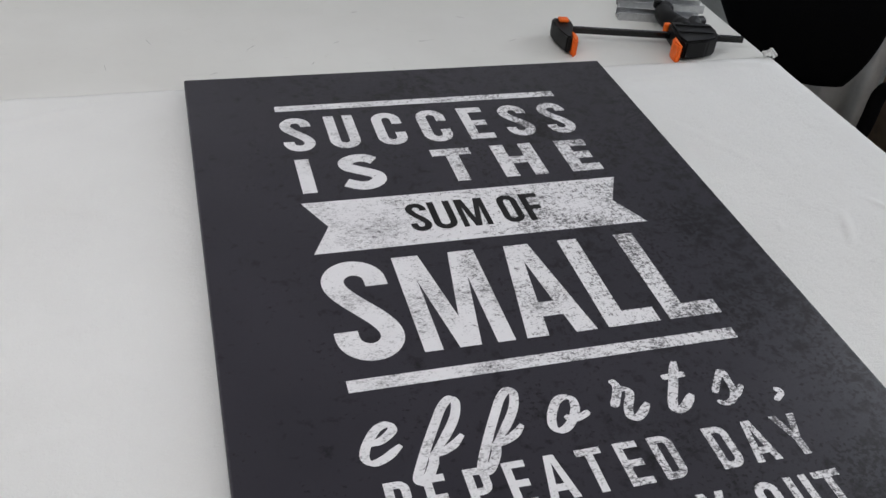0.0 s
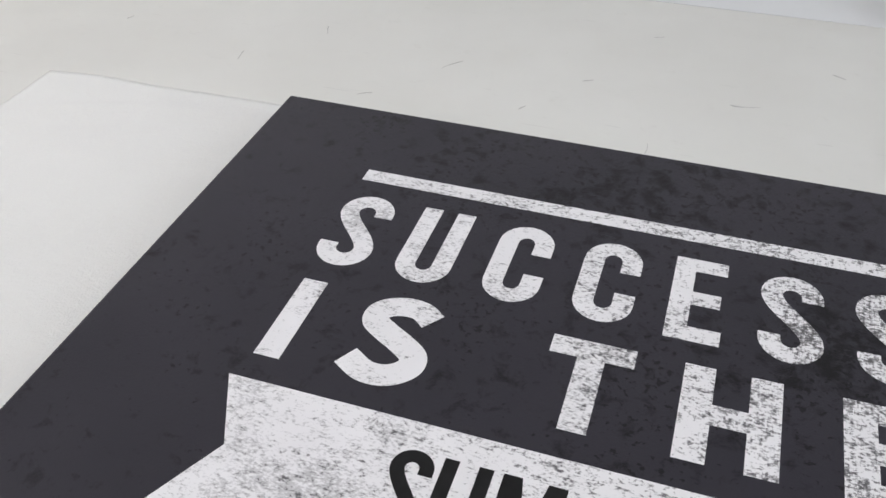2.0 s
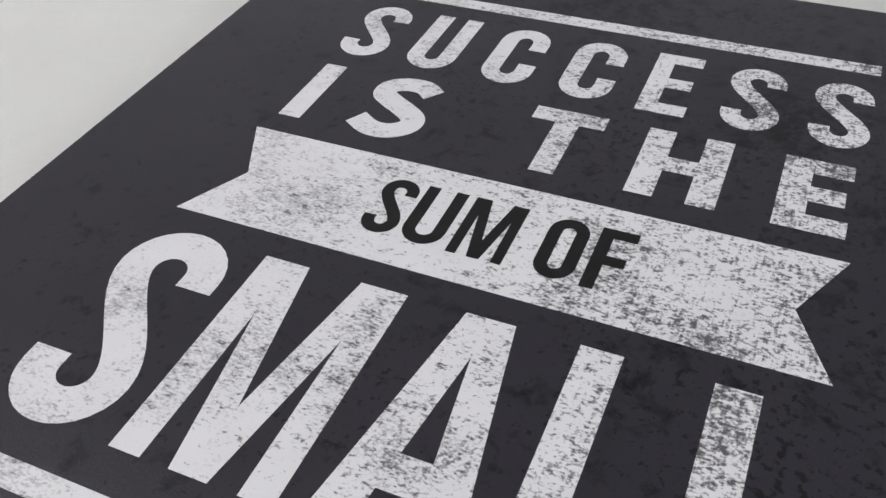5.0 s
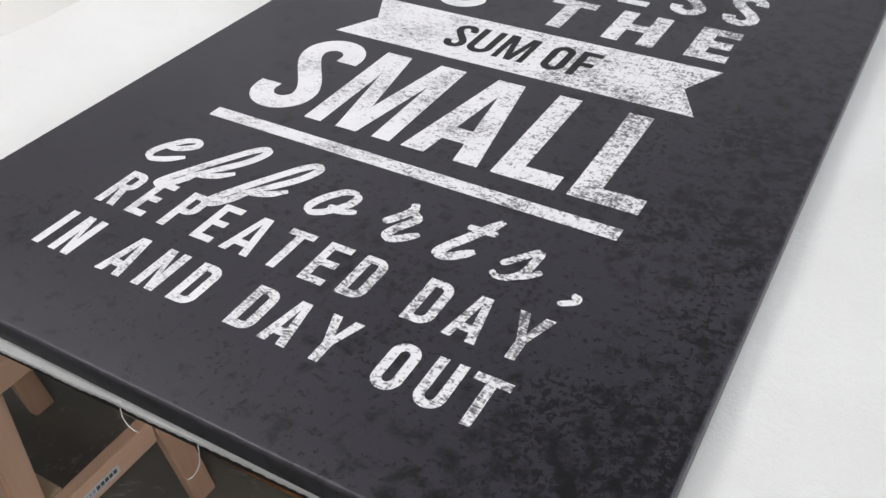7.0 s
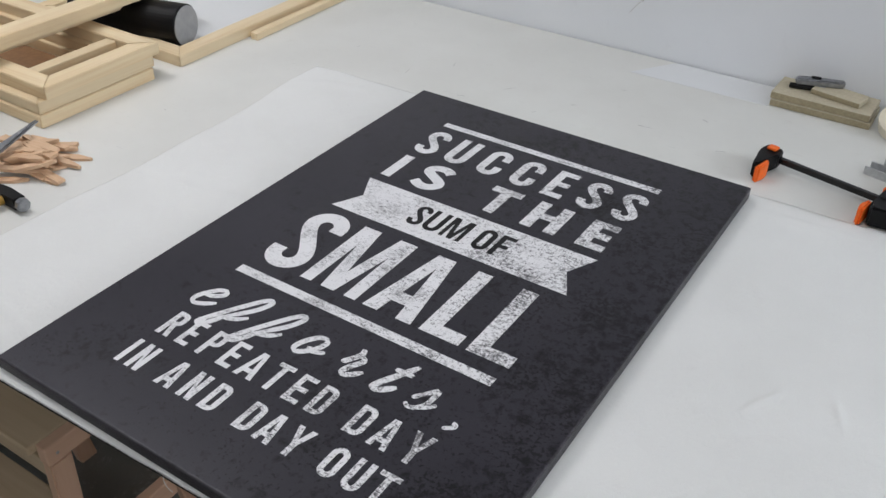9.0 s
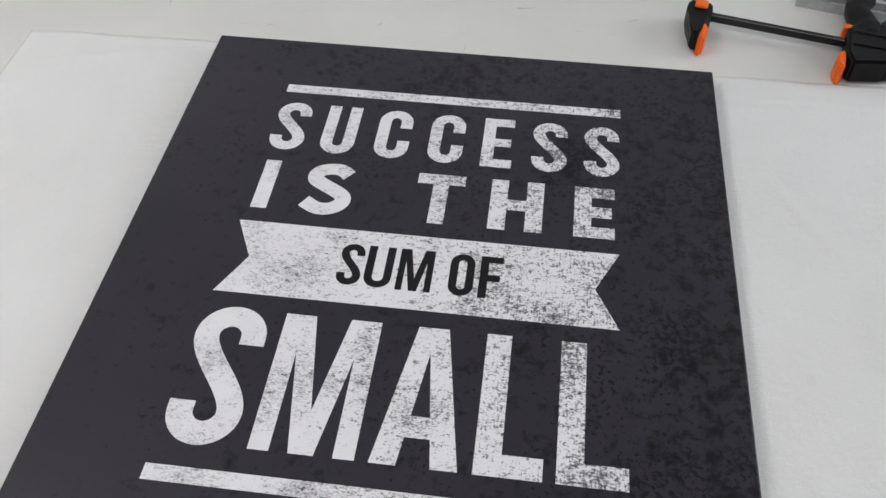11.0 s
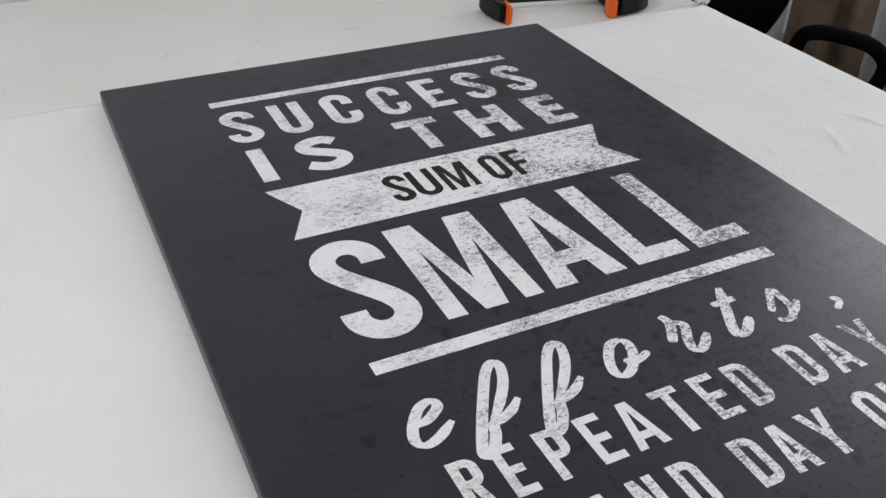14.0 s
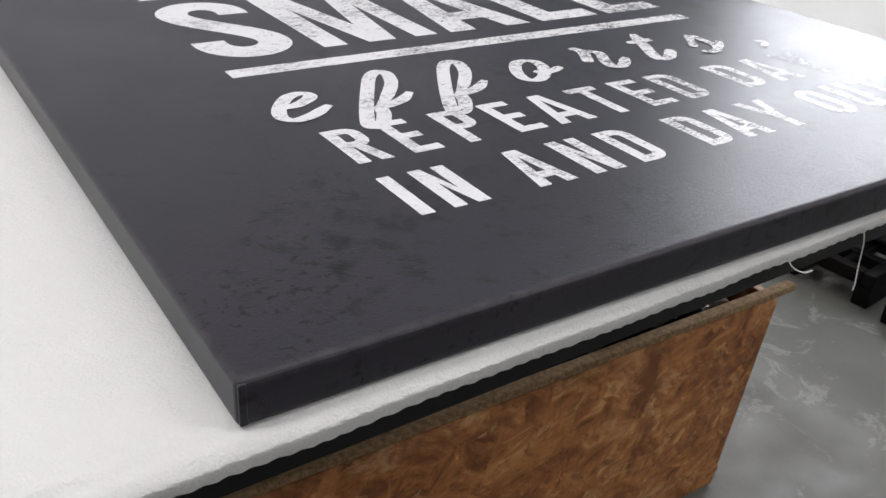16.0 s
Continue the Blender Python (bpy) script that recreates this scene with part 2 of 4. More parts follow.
def make_bench():
    m = Mat("scuffed_white_laminate", 0.45, 0.4)
    c = m.ramp(m.noise(3.0, 5, 0.6), ((0.3, (0.652, 0.652, 0.615)), (0.7, (0.72, 0.724, 0.690))))
    c = m.mix(m.ramp(m.noise(38.0, 6, 0.7), ((0.60, 0.0), (0.75, 0.22))), c, (0.52, 0.51, 0.46))
    scr = m.noise(16.0, 2, 0.5, m.scaled(1.0, 14.0, 1.0, 25))
    c = m.mix(m.ramp(scr, ((0.70, 0.0), (0.74, 0.25))), c, (0.45, 0.45, 0.43))
    m.color(c)
    return m.bump(m.noise(25.0, 4), 0.08, 0.002).m


def make_wall():
    m = Mat("white_wall_paint", 0.6, 0.3)
    c = m.ramp(m.noise(1.6, 4), ((0.3, (0.80, 0.825, 0.85)), (0.7, (0.85, 0.87, 0.89))))
    m.color(m.mix(m.ramp(m.noise(14.0, 6, 0.7), ((0.62, 0.0), (0.78, 0.2))), c, (0.6, 0.61, 0.62)))
    return m.bump(m.noise(140.0, 3), 0.1, 0.001).m


def make_concrete():
    m = Mat("worn_concrete", 0.5, 0.4)
    c = m.ramp(m.noise(2.2, 6, 0.62), ((0.3, (0.165, 0.165, 0.145)), (0.6, (0.225, 0.225, 0.205)), (0.78, (0.30, 0.30, 0.28))))
    veins = m.ramp(m.noise(7.0, 8, 0.74, None, 0.9), ((0.55, 0.0), (0.61, 0.55), (0.70, 0.10)))
    c = m.mix(veins, c, (0.44, 0.44, 0.405))
    m.color(m.mix(m.ramp(m.noise(90.0, 4), ((0.55, 0.0), (0.8, 0.35))), c, (0.15, 0.15, 0.14)))
    m.rough(m.ramp(m.noise(8.0, 4), ((0.3, 0.38), (0.7, 0.62))))
    return m.bump(m.noise(60.0, 5), 0.12, 0.002).m


def make_wood(name, light, dark, sx, sy, sz, rough=0.55):
    """Grain along the axis with the smallest scale."""
    m = Mat(name, rough, 0.35)
    sh = m.n("CombineXYZ")
    link(m.t, m.math("MULTIPLY", m.each(), 7.0), sh.inputs[0])
    link(m.t, m.math("MULTIPLY", m.each(), 3.0), sh.inputs[2])
    v = m.scaled(sx, sy, sz, 0, sh.outputs[0])
    g = m.noise(1.0, 4, 0.6, v, 0.8)
    c = m.ramp(g, ((0.30, light), (0.52, tuple(0.6 * a + 0.4 * b for a, b in zip(light, dark))), (0.68, dark)))
    tint = m.ramp(m.each(), ((0.0, 0.86), (1.0, 1.0)))
    m.color(m.mix(1.0, c, tint, "MULTIPLY"))
    return m.bump(m.noise(4.0, 3, 0.6, v), 0.12, 0.001).m


def make_osb():
    """Strand board: long overlapping flakes in brown tones, scuffed paler and stained darker."""
    m = Mat("strand_board", 0.5, 0.4)
    layers = []
    for rot, sc in ((14, (11.0, 1.0, 27.0)), (-38, (10.0, 1.0, 24.0)), (62, (12.0, 1.0, 30.0))):
        mp = m.n("Mapping")
        mp.inputs["Rotation"].default_value = (0, radians(rot), 0)
        link(m.t, m.co, mp.inputs["Vector"])
        m2 = m.n("Mapping")
        m2.inputs["Scale"].default_value = sc
        link(m.t, mp.outputs[0], m2.inputs["Vector"])
        layers.append(m.noise(1.0, 4, 0.60, m2.outputs[0], 0.8))
    a = m.mix(m.ramp(m.noise(13.0, 3, 0.6, None, 0.6), ((0.45, 0.0), (0.50, 1.0))), layers[0], layers[1])
    a = m.mix(m.ramp(m.noise(19.0, 3, 0.6, None, 0.6), ((0.53, 0.0), (0.58, 1.0))), a, layers[2])
    a = m.math("ADD", m.math("MULTIPLY", a, 0.72), m.math("MULTIPLY", m.noise(7.0, 5, 0.65), 0.28))
    c = m.ramp(a, ((0.36, (0.16, 0.058, 0.020)), (0.46, (0.36, 0.140, 0.042)), (0.54, (0.50, 0.215, 0.070)), (0.64, (0.68, 0.40, 0.18))))
    c = m.mix(m.ramp(m.noise(13.0, 6, 0.7, None, 0.5), ((0.50, 0.0), (0.62, 0.65))), c, (0.15, 0.050, 0.018))
    c = m.mix(m.ramp(m.noise(17.0, 6, 0.70, m.scaled(0.7, 1.0, 1.5), 0.8), ((0.57, 0.0), (0.66, 0.60))), c, (0.66, 0.43, 0.21))
    m.color(m.mix(m.ramp(m.noise(120.0, 4), ((0.58, 0.0), (0.72, 0.6))), c, (0.06, 0.026, 0.012)))
    return m.bump(a, 0.45, 0.002).m


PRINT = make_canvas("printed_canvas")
INK = make_letter()
INK_DARK = plain("dark_ink", (0.0095, 0.009, 0.0095), 0.42, 0.22, var=0.3, scale=90)
FELT, BENCH, WALL, CONCRETE = make_felt(), make_bench(), make_wall(), make_concrete()
PINE_Y = make_wood("raw_pine_long", (0.84, 0.70, 0.47), (0.74, 0.56, 0.33), 55.0, 2.2, 55.0)
PINE_X = make_wood("raw_pine_cross", (0.84, 0.70, 0.47), (0.74, 0.56, 0.33), 2.2, 55.0, 55.0)
BEECH = make_wood("beech_stick", (0.74, 0.52, 0.34), (0.62, 0.39, 0.23), 6.0, 80.0, 80.0)
ASPEN_Z = make_wood("aspen_upright", (0.80, 0.545, 0.385), (0.72, 0.465, 0.310), 45.0, 45.0, 2.0, 0.45)
ASPEN_Y = make_wood("aspen_rail", (0.80, 0.545, 0.385), (0.72, 0.465, 0.310), 45.0, 2.0, 45.0, 0.45)
ASPEN_X = make_wood("aspen_tread", (0.66, 0.53, 0.36), (0.56, 0.43, 0.27), 2.0, 40.0, 40.0, 0.5)
OSB = make_osb()
OSB_EDGE = plain("strand_board_edge", (0.30, 0.20, 0.11), 0.8, 0.2, var=0.4, scale=160, bump=0.5)
MDF = plain("raw_fibreboard", (0.50, 0.45, 0.33), 0.75, 0.2, var=0.08, scale=120, bump=0.1)
MDF_EDGE = plain("fibreboard_edge", (0.36, 0.31, 0.20), 0.8, 0.2, var=0.15, scale=200, bump=0.2)
BLACK = plain("black_plastic", (0.0055, 0.0055, 0.006), 0.45, 0.22, var=0.25, scale=90, bump=0.1)
BLACK_BAR = plain("black_steel", (0.006, 0.006, 0.0065), 0.20, 0.4, 0.0, var=0.3, scale=120)
ORANGE = plain("orange_rubber", (0.90, 0.155, 0.012), 0.5, 0.4, var=0.08, scale=120, bump=0.05)
ALU = plain("brushed_aluminium", (0.55, 0.56, 0.57), 0.35, 0.5, 1.0, var=0.12, scale=90, bump=0.05)
STEEL = plain("dull_steel", (0.30, 0.31, 0.33), 0.38, 0.5, 0.9, var=0.2, scale=120)
RED = plain("red_plastic", (0.45, 0.02, 0.035), 0.4, 0.5, var=0.1)
YELLOW = plain("varnished_handle", (0.62, 0.38, 0.09), 0.4, 0.5, var=0.15)
MESHBLACK = plain("black_upholstery", (0.004, 0.004, 0.0045), 0.95, 0.05, var=0.3, scale=200, bump=0.2)
PAPER = plain("white_paper", (0.72, 0.735, 0.74), 0.7, 0.2, var=0.02, scale=5)
CREAM = plain("cream_masking_film", (0.56, 0.46, 0.27), 0.5, 0.4, var=0.06, scale=30)
CORE = plain("card_core", (0.62, 0.60, 0.55), 0.8, 0.2, var=0.06)
TAPE = plain("cream_tape", (0.76, 0.70, 0.56), 0.6, 0.3, var=0.05)
GREYCAP = plain("grey_roll_end", (0.34, 0.35, 0.36), 0.5, 0.4, var=0.08)
TAUPE = plain("taupe_cloth", (0.30, 0.25, 0.19), 0.9, 0.15, var=0.2, scale=14, bump=0.2)
BROWN = plain("brown_cloth", (0.22, 0.165, 0.12), 0.9, 0.15, var=0.2, scale=14, bump=0.2)
PALE = plain("pale_cloth", (0.55, 0.54, 0.52), 0.9, 0.15, var=0.1, scale=14, bump=0.2)
SAGE = plain("grey_green_cloth", (0.36, 0.335, 0.275), 0.9, 0.15, var=0.15, scale=14, bump=0.2)
TAN = plain("tan_kraft_paper", (0.40, 0.28, 0.13), 0.7, 0.25, var=0.1, scale=20)
BAG = plain("black_plastic_film", (0.004, 0.004, 0.0042), 0.9, 0.02, var=0.3, scale=40, bump=0.6)
CLEAR = plain("grey_bubble_film", (0.05, 0.05, 0.05), 0.5, 0.3, var=0.35, scale=55, bump=0.3)
FOAM = plain("white_foam", (0.66, 0.65, 0.60), 0.85, 0.2, var=0.05, bump=0.1)
STACK_INSIDE = plain("brown_stack_inside", (0.23, 0.125, 0.06), 0.6, 0.3, var=0.12, scale=90, bump=0.1)
DARKWOOD = plain("dark_stained_board", (0.05, 0.042, 0.035), 0.6, 0.3, var=0.3, scale=30)
SCRATCH = plain("dark_scuff", (0.52, 0.515, 0.495), 0.8, 0.1, var=0.3)
LOW_BOUNCE = plain("low_bounce_grey", (0.27, 0.27, 0.27), 0.8, 0.2, var=0.05, scale=4)
CEIL = plain("ceiling_paint", (0.74, 0.74, 0.72), 0.9, 0.1, var=0.03, scale=3)
THREAD = plain("white_thread", (0.74, 0.73, 0.70), 0.9, 0.1, var=0.05)
LABEL = plain("white_label", (0.72, 0.73, 0.74), 0.4, 0.4, var=0.04)
LABEL_INK = plain("grey_label_ink", (0.10, 0.11, 0.13), 0.5, 0.3, var=0.1)
LABEL_GREY = plain("pale_label_ink", (0.40, 0.42, 0.47), 0.5, 0.3, var=0.1)
FOIL = plain("silver_foil", (0.20, 0.18, 0.17), 0.30, 0.5, 1.0, var=0.2, scale=80)
glow = bpy.data.materials.new("light_diffuser")
glow.use_nodes = True
glow.node_tree.nodes["Principled BSDF"].inputs["Emission Color"].default_value = (1.0, 0.985, 0.95, 1)
glow.node_tree.nodes["Principled BSDF"].inputs["Emission Strength"].default_value = 3.0

# ---- the room ----
X0, X1, Y0, YW, Y1, ZC = -3.2, 2.9, -4.6, 0.515, 2.4, 2.9
solid("floor", cube(X0 - 0.1, X1 + 0.1, Y0 - 0.1, Y1 + 0.1, -0.1, 0.0), CONCRETE, "grey worn concrete floor with pale patches", "floor", kind="structure")
solid("ceiling", cube(X0, X1, Y0, Y1, ZC, ZC + 0.1), CEIL, "plain white ceiling", "ceiling", kind="structure")
solid("wall_north", cube(X0, 1.12, YW, YW + 0.1, 0, ZC), WALL, "white painted wall behind the workbench with scuffs", "wall", kind="structure")
solid("wall_return", cube(1.12, 1.22, YW, Y1, 0, ZC), WALL, "white wall corner beside the office chair", "wall", kind="structure")
solid("wall_far", cube(1.22, X1, Y1, Y1 + 0.1, 0, ZC), WALL, "white wall at the end of the room", "wall", kind="structure")
solid("wall_west", cube(X0 - 0.1, X0, Y0, YW, 0, ZC), WALL, "white painted side wall", "wall", kind="structure")
# unseen wall, its colour kept dark so the room's front stays dim
solid("low_bounce_wall", cube(X0, X1, Y0 - 0.1, Y0, 0, ZC), LOW_BOUNCE, "unseen wall kept grey so that little light bounces back", "wall", kind="structure")
WY0, WY1, WZ0, WZ1 = -0.12, 0.98, 1.15, 2.28
bm = bmesh.new()
box(bm, X1, X1 + 0.12, Y0, WY0, 0, ZC)
box(bm, X1, X1 + 0.12, WY1, Y1, 0, ZC)
box(bm, X1, X1 + 0.12, WY0, WY1, 0, WZ0)
box(bm, X1, X1 + 0.12, WY0, WY1, WZ1, ZC)
solid("wall_east", bm, WALL, "white wall with a wide window opening", "wall", kind="structure")
win = thing("window_1", "white framed window above the curtains", "window", kind="structure")
for nm, a in (("window_frame", (WY0, WY0 + 0.05, WZ0, WZ1)), ("window_frame", (WY1 - 0.05, WY1, WZ0, WZ1)), ("window_frame", (WY0 + 0.05, WY1 - 0.05, WZ0, WZ0 + 0.05)),
              ("window_frame", (WY0 + 0.05, WY1 - 0.05, WZ1 - 0.05, WZ1)), ("mullion", (0.41, 0.45, WZ0 + 0.05, WZ1 - 0.05))):
    part(nm, cube(X1 + 0.03, X1 + 0.08, *a, bevel=0.004), LABEL, win)
part("window_sill", cube(X1 - 0.04, X1 + 0.03, WY0 - 0.03, WY1 + 0.03, WZ0 - 0.03, WZ0 - 0.002, bevel=0.005), LABEL, win)

# unseen fixtures added around the panel lamps
for px, py, watts in ADDED_PANELS:
    lamp = thing("added_ceiling_panel", "unseen white ceiling panel added to light the room", "ceiling light", group="ceiling lights")
    part("housing", cube(px - 0.6, px + 0.6, py - 0.16, py + 0.16, 2.845, 2.9, bevel=0.004), LABEL, lamp)
    part("diffuser", cube(px - 0.58, px + 0.58, py - 0.14, py + 0.14, 2.838, 2.8445), glow, lamp)

# scuffs on the wall behind the bench
for k, (sx, sz, ln, an) in enumerate(((0.252, 0.93, 0.05, 52), (0.268, 0.955, 0.03, 78), (-0.18, 0.90, 0.03, 20))):
    bm = cube(-ln / 2, ln / 2, -0.0006, 0.0006, -0.0006, 0.0006)
    solid("scuff_mark", bm, SCRATCH, "thin dark scuff on the white wall", "scuff", pose(sx, YW - 0.0008, sz, 0, -an, 0), group="wall scuffs")

# ---- workbench ----
TB = ZT - 0.0035
bench = thing("workbench", "large white laminate workbench with scuffs", "workbench")
def hem(x):
    """The felt's front hem, which runs slightly askew to the print."""
    return -1.0255 + 0.0260 * x


part("tabletop", slab(bmesh.new(), [(-1.9, hem(-1.9) + 0.012), (1.083, hem(1.083) + 0.012), (1.083, YW - 0.004), (-1.9, YW - 0.004)], TB - 0.018, TB, 0.0015), BENCH, bench, "scuffed white laminate top")
part("edge_band", slab(bmesh.new(), [(-1.9, hem(-1.9) + 0.0075), (1.083, hem(1.083) + 0.0075), (1.083, hem(1.083) + 0.0115), (-1.9, hem(-1.9) + 0.0115)], TB - 0.0200, TB - 0.0008), BLACK, bench, "dark edge band")
part("frame_rail", cube(-1.8, 0.92, -0.30, -0.26, TB - 0.075, TB - 0.018), DARKWOOD, bench)
part("frame_rail", cube(-1.8, 0.92, 0.36, 0.40, TB - 0.075, TB - 0.018), DARKWOOD, bench)
for lx in (-1.78, 0.84):
    for ly in (-0.31, 0.35):
        part("leg", cube(lx, lx + 0.06, ly, ly + 0.06, 0, TB - 0.075, bevel=0.003), DARKWOOD, bench)

# marks on the bench top
random.seed(11)
for mx, my, ln, an, w in ((0.271, 0.171, 0.012, 40, 0.0020), (0.436, 0.167, 0.030, 4, 0.0012), (0.430, 0.163, 0.012, 2, 0.0010), (0.217, 0.093, 0.010, 70, 0.0016), (0.350, 0.053, 0.02, 95, 0.0008),
                          (0.12, 0.16, 0.03, 60, 0.0009), (-0.05, 0.20, 0.02, 100, 0.0010), (-0.12, 0.11, 0.02, 85, 0.0010), (0.60, 0.15, 0.02, 10, 0.0009), (0.33, 0.30, 0.012, 30, 0.0013),
                          (-0.30, 0.16, 0.010, 70, 0.0016), (0.05, 0.07, 0.016, 30, 0.0009), (0.53, 0.26, 0.014, 140, 0.0012), (-0.42, -0.34, 0.006, 20, 0.002)):
    bm = bmesh.new()
    pts = [(ln * (k / 6 - 0.5), 0.12 * ln * math.sin(2.2 * k / 6 + mx * 9), 0) for k in range(7)]
    slab(bm, [(p[0], p[1] - w * (0.35 + 0.65 * math.sin(math.pi * (k + 0.4) / 6.8)) / 2) for k, p in enumerate(pts)]
         + [(p[0], p[1] + w * (0.35 + 0.65 * math.sin(math.pi * (k + 0.4) / 6.8)) / 2) for k, p in reversed(list(enumerate(pts)))], 0, 0.0003)
    solid("scuff_mark", bm, SCRATCH, "small dark scratch on the white bench top", "scuff", pose(mx, my, TB, 0, 0, an), group="bench scuffs")

# ---- felt sheet over the bench ----
def felt():
    bm = bmesh.new()
    nx, ny = 560, 200
    fx0, fx1, fy1 = -0.285, 1.092, 0.012
    bumps = ((0.878, -0.498, 0.030, 0.0065, 62, 0.0048), (0.970, -0.463, 0.024, 0.0060, -66, 0.0044), (0.782, -0.475, 0.014, 0.005, 60, 0.0016), (0.90, -0.55, 0.05, 0.010, 35, 0.002), (0.80, -0.03, 0.10, 0.007, 3, 0.0045),
             (1.0, 0.005, 0.06, 0.008, -8, 0.005), (-0.13, -0.30, 0.10, 0.014, -20, 0.0024), (-0.16, -0.52, 0.14, 0.012, 12, 0.0022), (-0.2, -0.05, 0.08, 0.010, 15, 0.0045), (-0.10, -0.80, 0.12, 0.02, 30, 0.0014), (-0.05, -0.15, 0.09, 0.008, 60, 0.0012), (-0.19, -0.38, 0.07, 0.007, 35, 0.0016), (-0.07, -0.62, 0.08, 0.007, -40, 0.0013), (-0.20, -0.68, 0.09, 0.008, 5, 0.0016),
             (-0.12, -0.93, 0.10, 0.008, -12, 0.0014), (0.84, -0.75, 0.12, 0.010, 70, 0.0012), (0.80, -0.25, 0.10, 0.009, -60, 0.0012))
    grid = []
    for j in range(ny + 1):
        row = []
        for i in range(nx + 1):
            u, v = i / nx, (j / ny) ** 1.4
            x = fx0 + (fx1 - fx0) * u
            y = hem(x) + (fy1 - hem(x)) * v
            wl = 0.004 * math.sin(y * 9) + 0.012 * noise.noise(Vector((0, y * 5, 3)))
            edge = 0.0006 * noise.noise(Vector((x * 18, 0, 11))) + 0.00014 * math.sin(x * 640 + 3 * noise.noise(Vector((x * 30, 0, 4))))
            x += (1 - u) ** 6 * (wl - 0.02 * max(0.0, v - 0.8) * 5)
            y += v ** 8 * (0.012 * noise.noise(Vector((x * 5, 0, 7))) + 0.02 * u) + (1 - v) ** 40 * edge
            d = y - hem(x)
            thick = min(1.0, (x - fx0) / 0.12, (fx1 - x) / 0.06, max(0.0, 0.03 - y) / 0.05)
            z = TB + 0.0012 + (ZS - TB - 0.0012) * max(0.0, thick) ** 0.7 + 0.0007 * noise.noise(Vector((x * 6, y * 6, 0))) + 0.0004 * noise.noise(Vector((x * 40, y * 40, 2)))
            for bx, by, la, lb, an, h in bumps:
                dx, dy = x - bx, y - by
                a = math.cos(radians(an)) * dx + math.sin(radians(an)) * dy
                b = -math.sin(radians(an)) * dx + math.cos(radians(an)) * dy
                z += h * math.exp(-(a / la) ** 2 - (b / lb) ** 2)
            if 0.004 < x < CW - 0.004 and -CL + 0.004 < y < -0.004:
                z = min(z, ZF - CT - 0.0006)
            free = x < -0.003 or x > CW + 0.003
            fold = d - 0.0150 - 0.0012 * noise.noise(Vector((x * 14, 0, 9)))
            z += (0.0020 * math.exp(-(fold / 0.0030) ** 2) - 0.0016 * math.exp(-((fold - 0.0045) / 0.0016) ** 2)) * free
            z += 0.0006 * noise.noise(Vector((x * 75, y * 75, 6))) * max(0.0, 1 - d / 0.11) * free
            lip = max(0.0, 0.0085 - d) / 0.0085
            z -= 0.0042 * lip ** 2 - 0.00030 * lip * math.sin(x * 640 + 1 + 3 * noise.noise(Vector((x * 30, 0, 4))))
            dr = max(0.0, x - 1.084)
            z -= dr * 0.9
            row.append(bm.verts.new((x, y, z)))
        grid.append(row)
    for j in range(ny):
        for i in range(nx):
            bm.faces.new((grid[j][i], grid[j][i + 1], grid[j + 1][i + 1], grid[j + 1][i]))
    rim = [grid[0][i] for i in range(nx + 1)] + [grid[j][nx] for j in range(1, ny + 1)] + [grid[ny][i] for i in range(nx - 1, -1, -1)] + [grid[j][0] for j in range(ny - 1, 0, -1)]
    low = []
    for v in rim:
        front, over = v.co.y < hem(v.co.x) + 0.003, v.co.x > 1.0845
        tuck = 0.0086 + 0.0005 * noise.noise(Vector((v.co.x * 16, 3, 5)))
        low.append(bm.verts.new((v.co.x, v.co.y + (0.0030 if front else 0), v.co.z - (tuck if front else 0.0034) if front or over else TB + 0.0002)))
    n = len(rim)
    for k in range(n):
        bm.faces.new((rim[k], low[k], low[(k + 1) % n], rim[(k + 1) % n]))
    return bm


solid("felt_sheet", felt(), FELT, "white felt sheet spread over the workbench, slightly wrinkled", "felt sheet", smooth=True)

# loose threads hanging from the felt's hem
for tx, way in ((0.318, ((0, 0, 0), (0.004, -0.003, -0.006), (0.012, -0.005, -0.010), (0.020, -0.005, -0.011))),
                (0.392, ((0, 0, 0), (0.001, -0.002, -0.010), (-0.001, -0.004, -0.022), (-0.006, -0.008, -0.032), (-0.010, -0.010, -0.035)))):
    pts = [(tx + dx, hem(tx) - 0.0006 + dy, ZT - 0.004 + dz) for dx, dy, dz in way]
    solid("loose_thread", tube(bmesh.new(), spline(pts, 5), 0.00045, 6), THREAD, "loose white thread hanging from the felt hem", "thread", group="hem threads")
# tuft at the felt's far corner
bm = bmesh.new()
for k in range(5):
    random.seed(40 + k)
    c = Vector((1.082, 0.03, ZT + 0.002))
    tube(bm, spline([c + Vector((random.uniform(-.012, .012), random.uniform(-.012, .012), 0)), c + Vector((0, 0, 0.005 + 0.002 * k)), c + Vector((random.uniform(-.015, .015), random.uniform(-.012, .012), 0.002))], 5), 0.0028, 6)
solid("felt_tuft", bm, FELT, "crumpled white tuft at the felt sheet's corner", "felt tuft", smooth=True)
# paper sheet against the wall
solid("paper_sheet", slab(bmesh.new(), [(0.30, 0.40), (0.615, 0.405), (0.615, 0.508), (0.37, 0.508)], TB, TB + 0.0006), PAPER, "thin white paper sheet lying on the bench by the wall", "paper")

# ---- the canvas print ----
canvas = thing("canvas_print", "charcoal stretched canvas print with worn white lettering on felt", "canvas print", pose(0, 0, ZF))


def body():
    bm = bmesh.new()
    box(bm, 0, CW, -CL, 0, -CT, -0.0, bevel=0.0030, seg=4)
    return bm


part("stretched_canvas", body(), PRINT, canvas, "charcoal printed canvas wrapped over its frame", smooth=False)
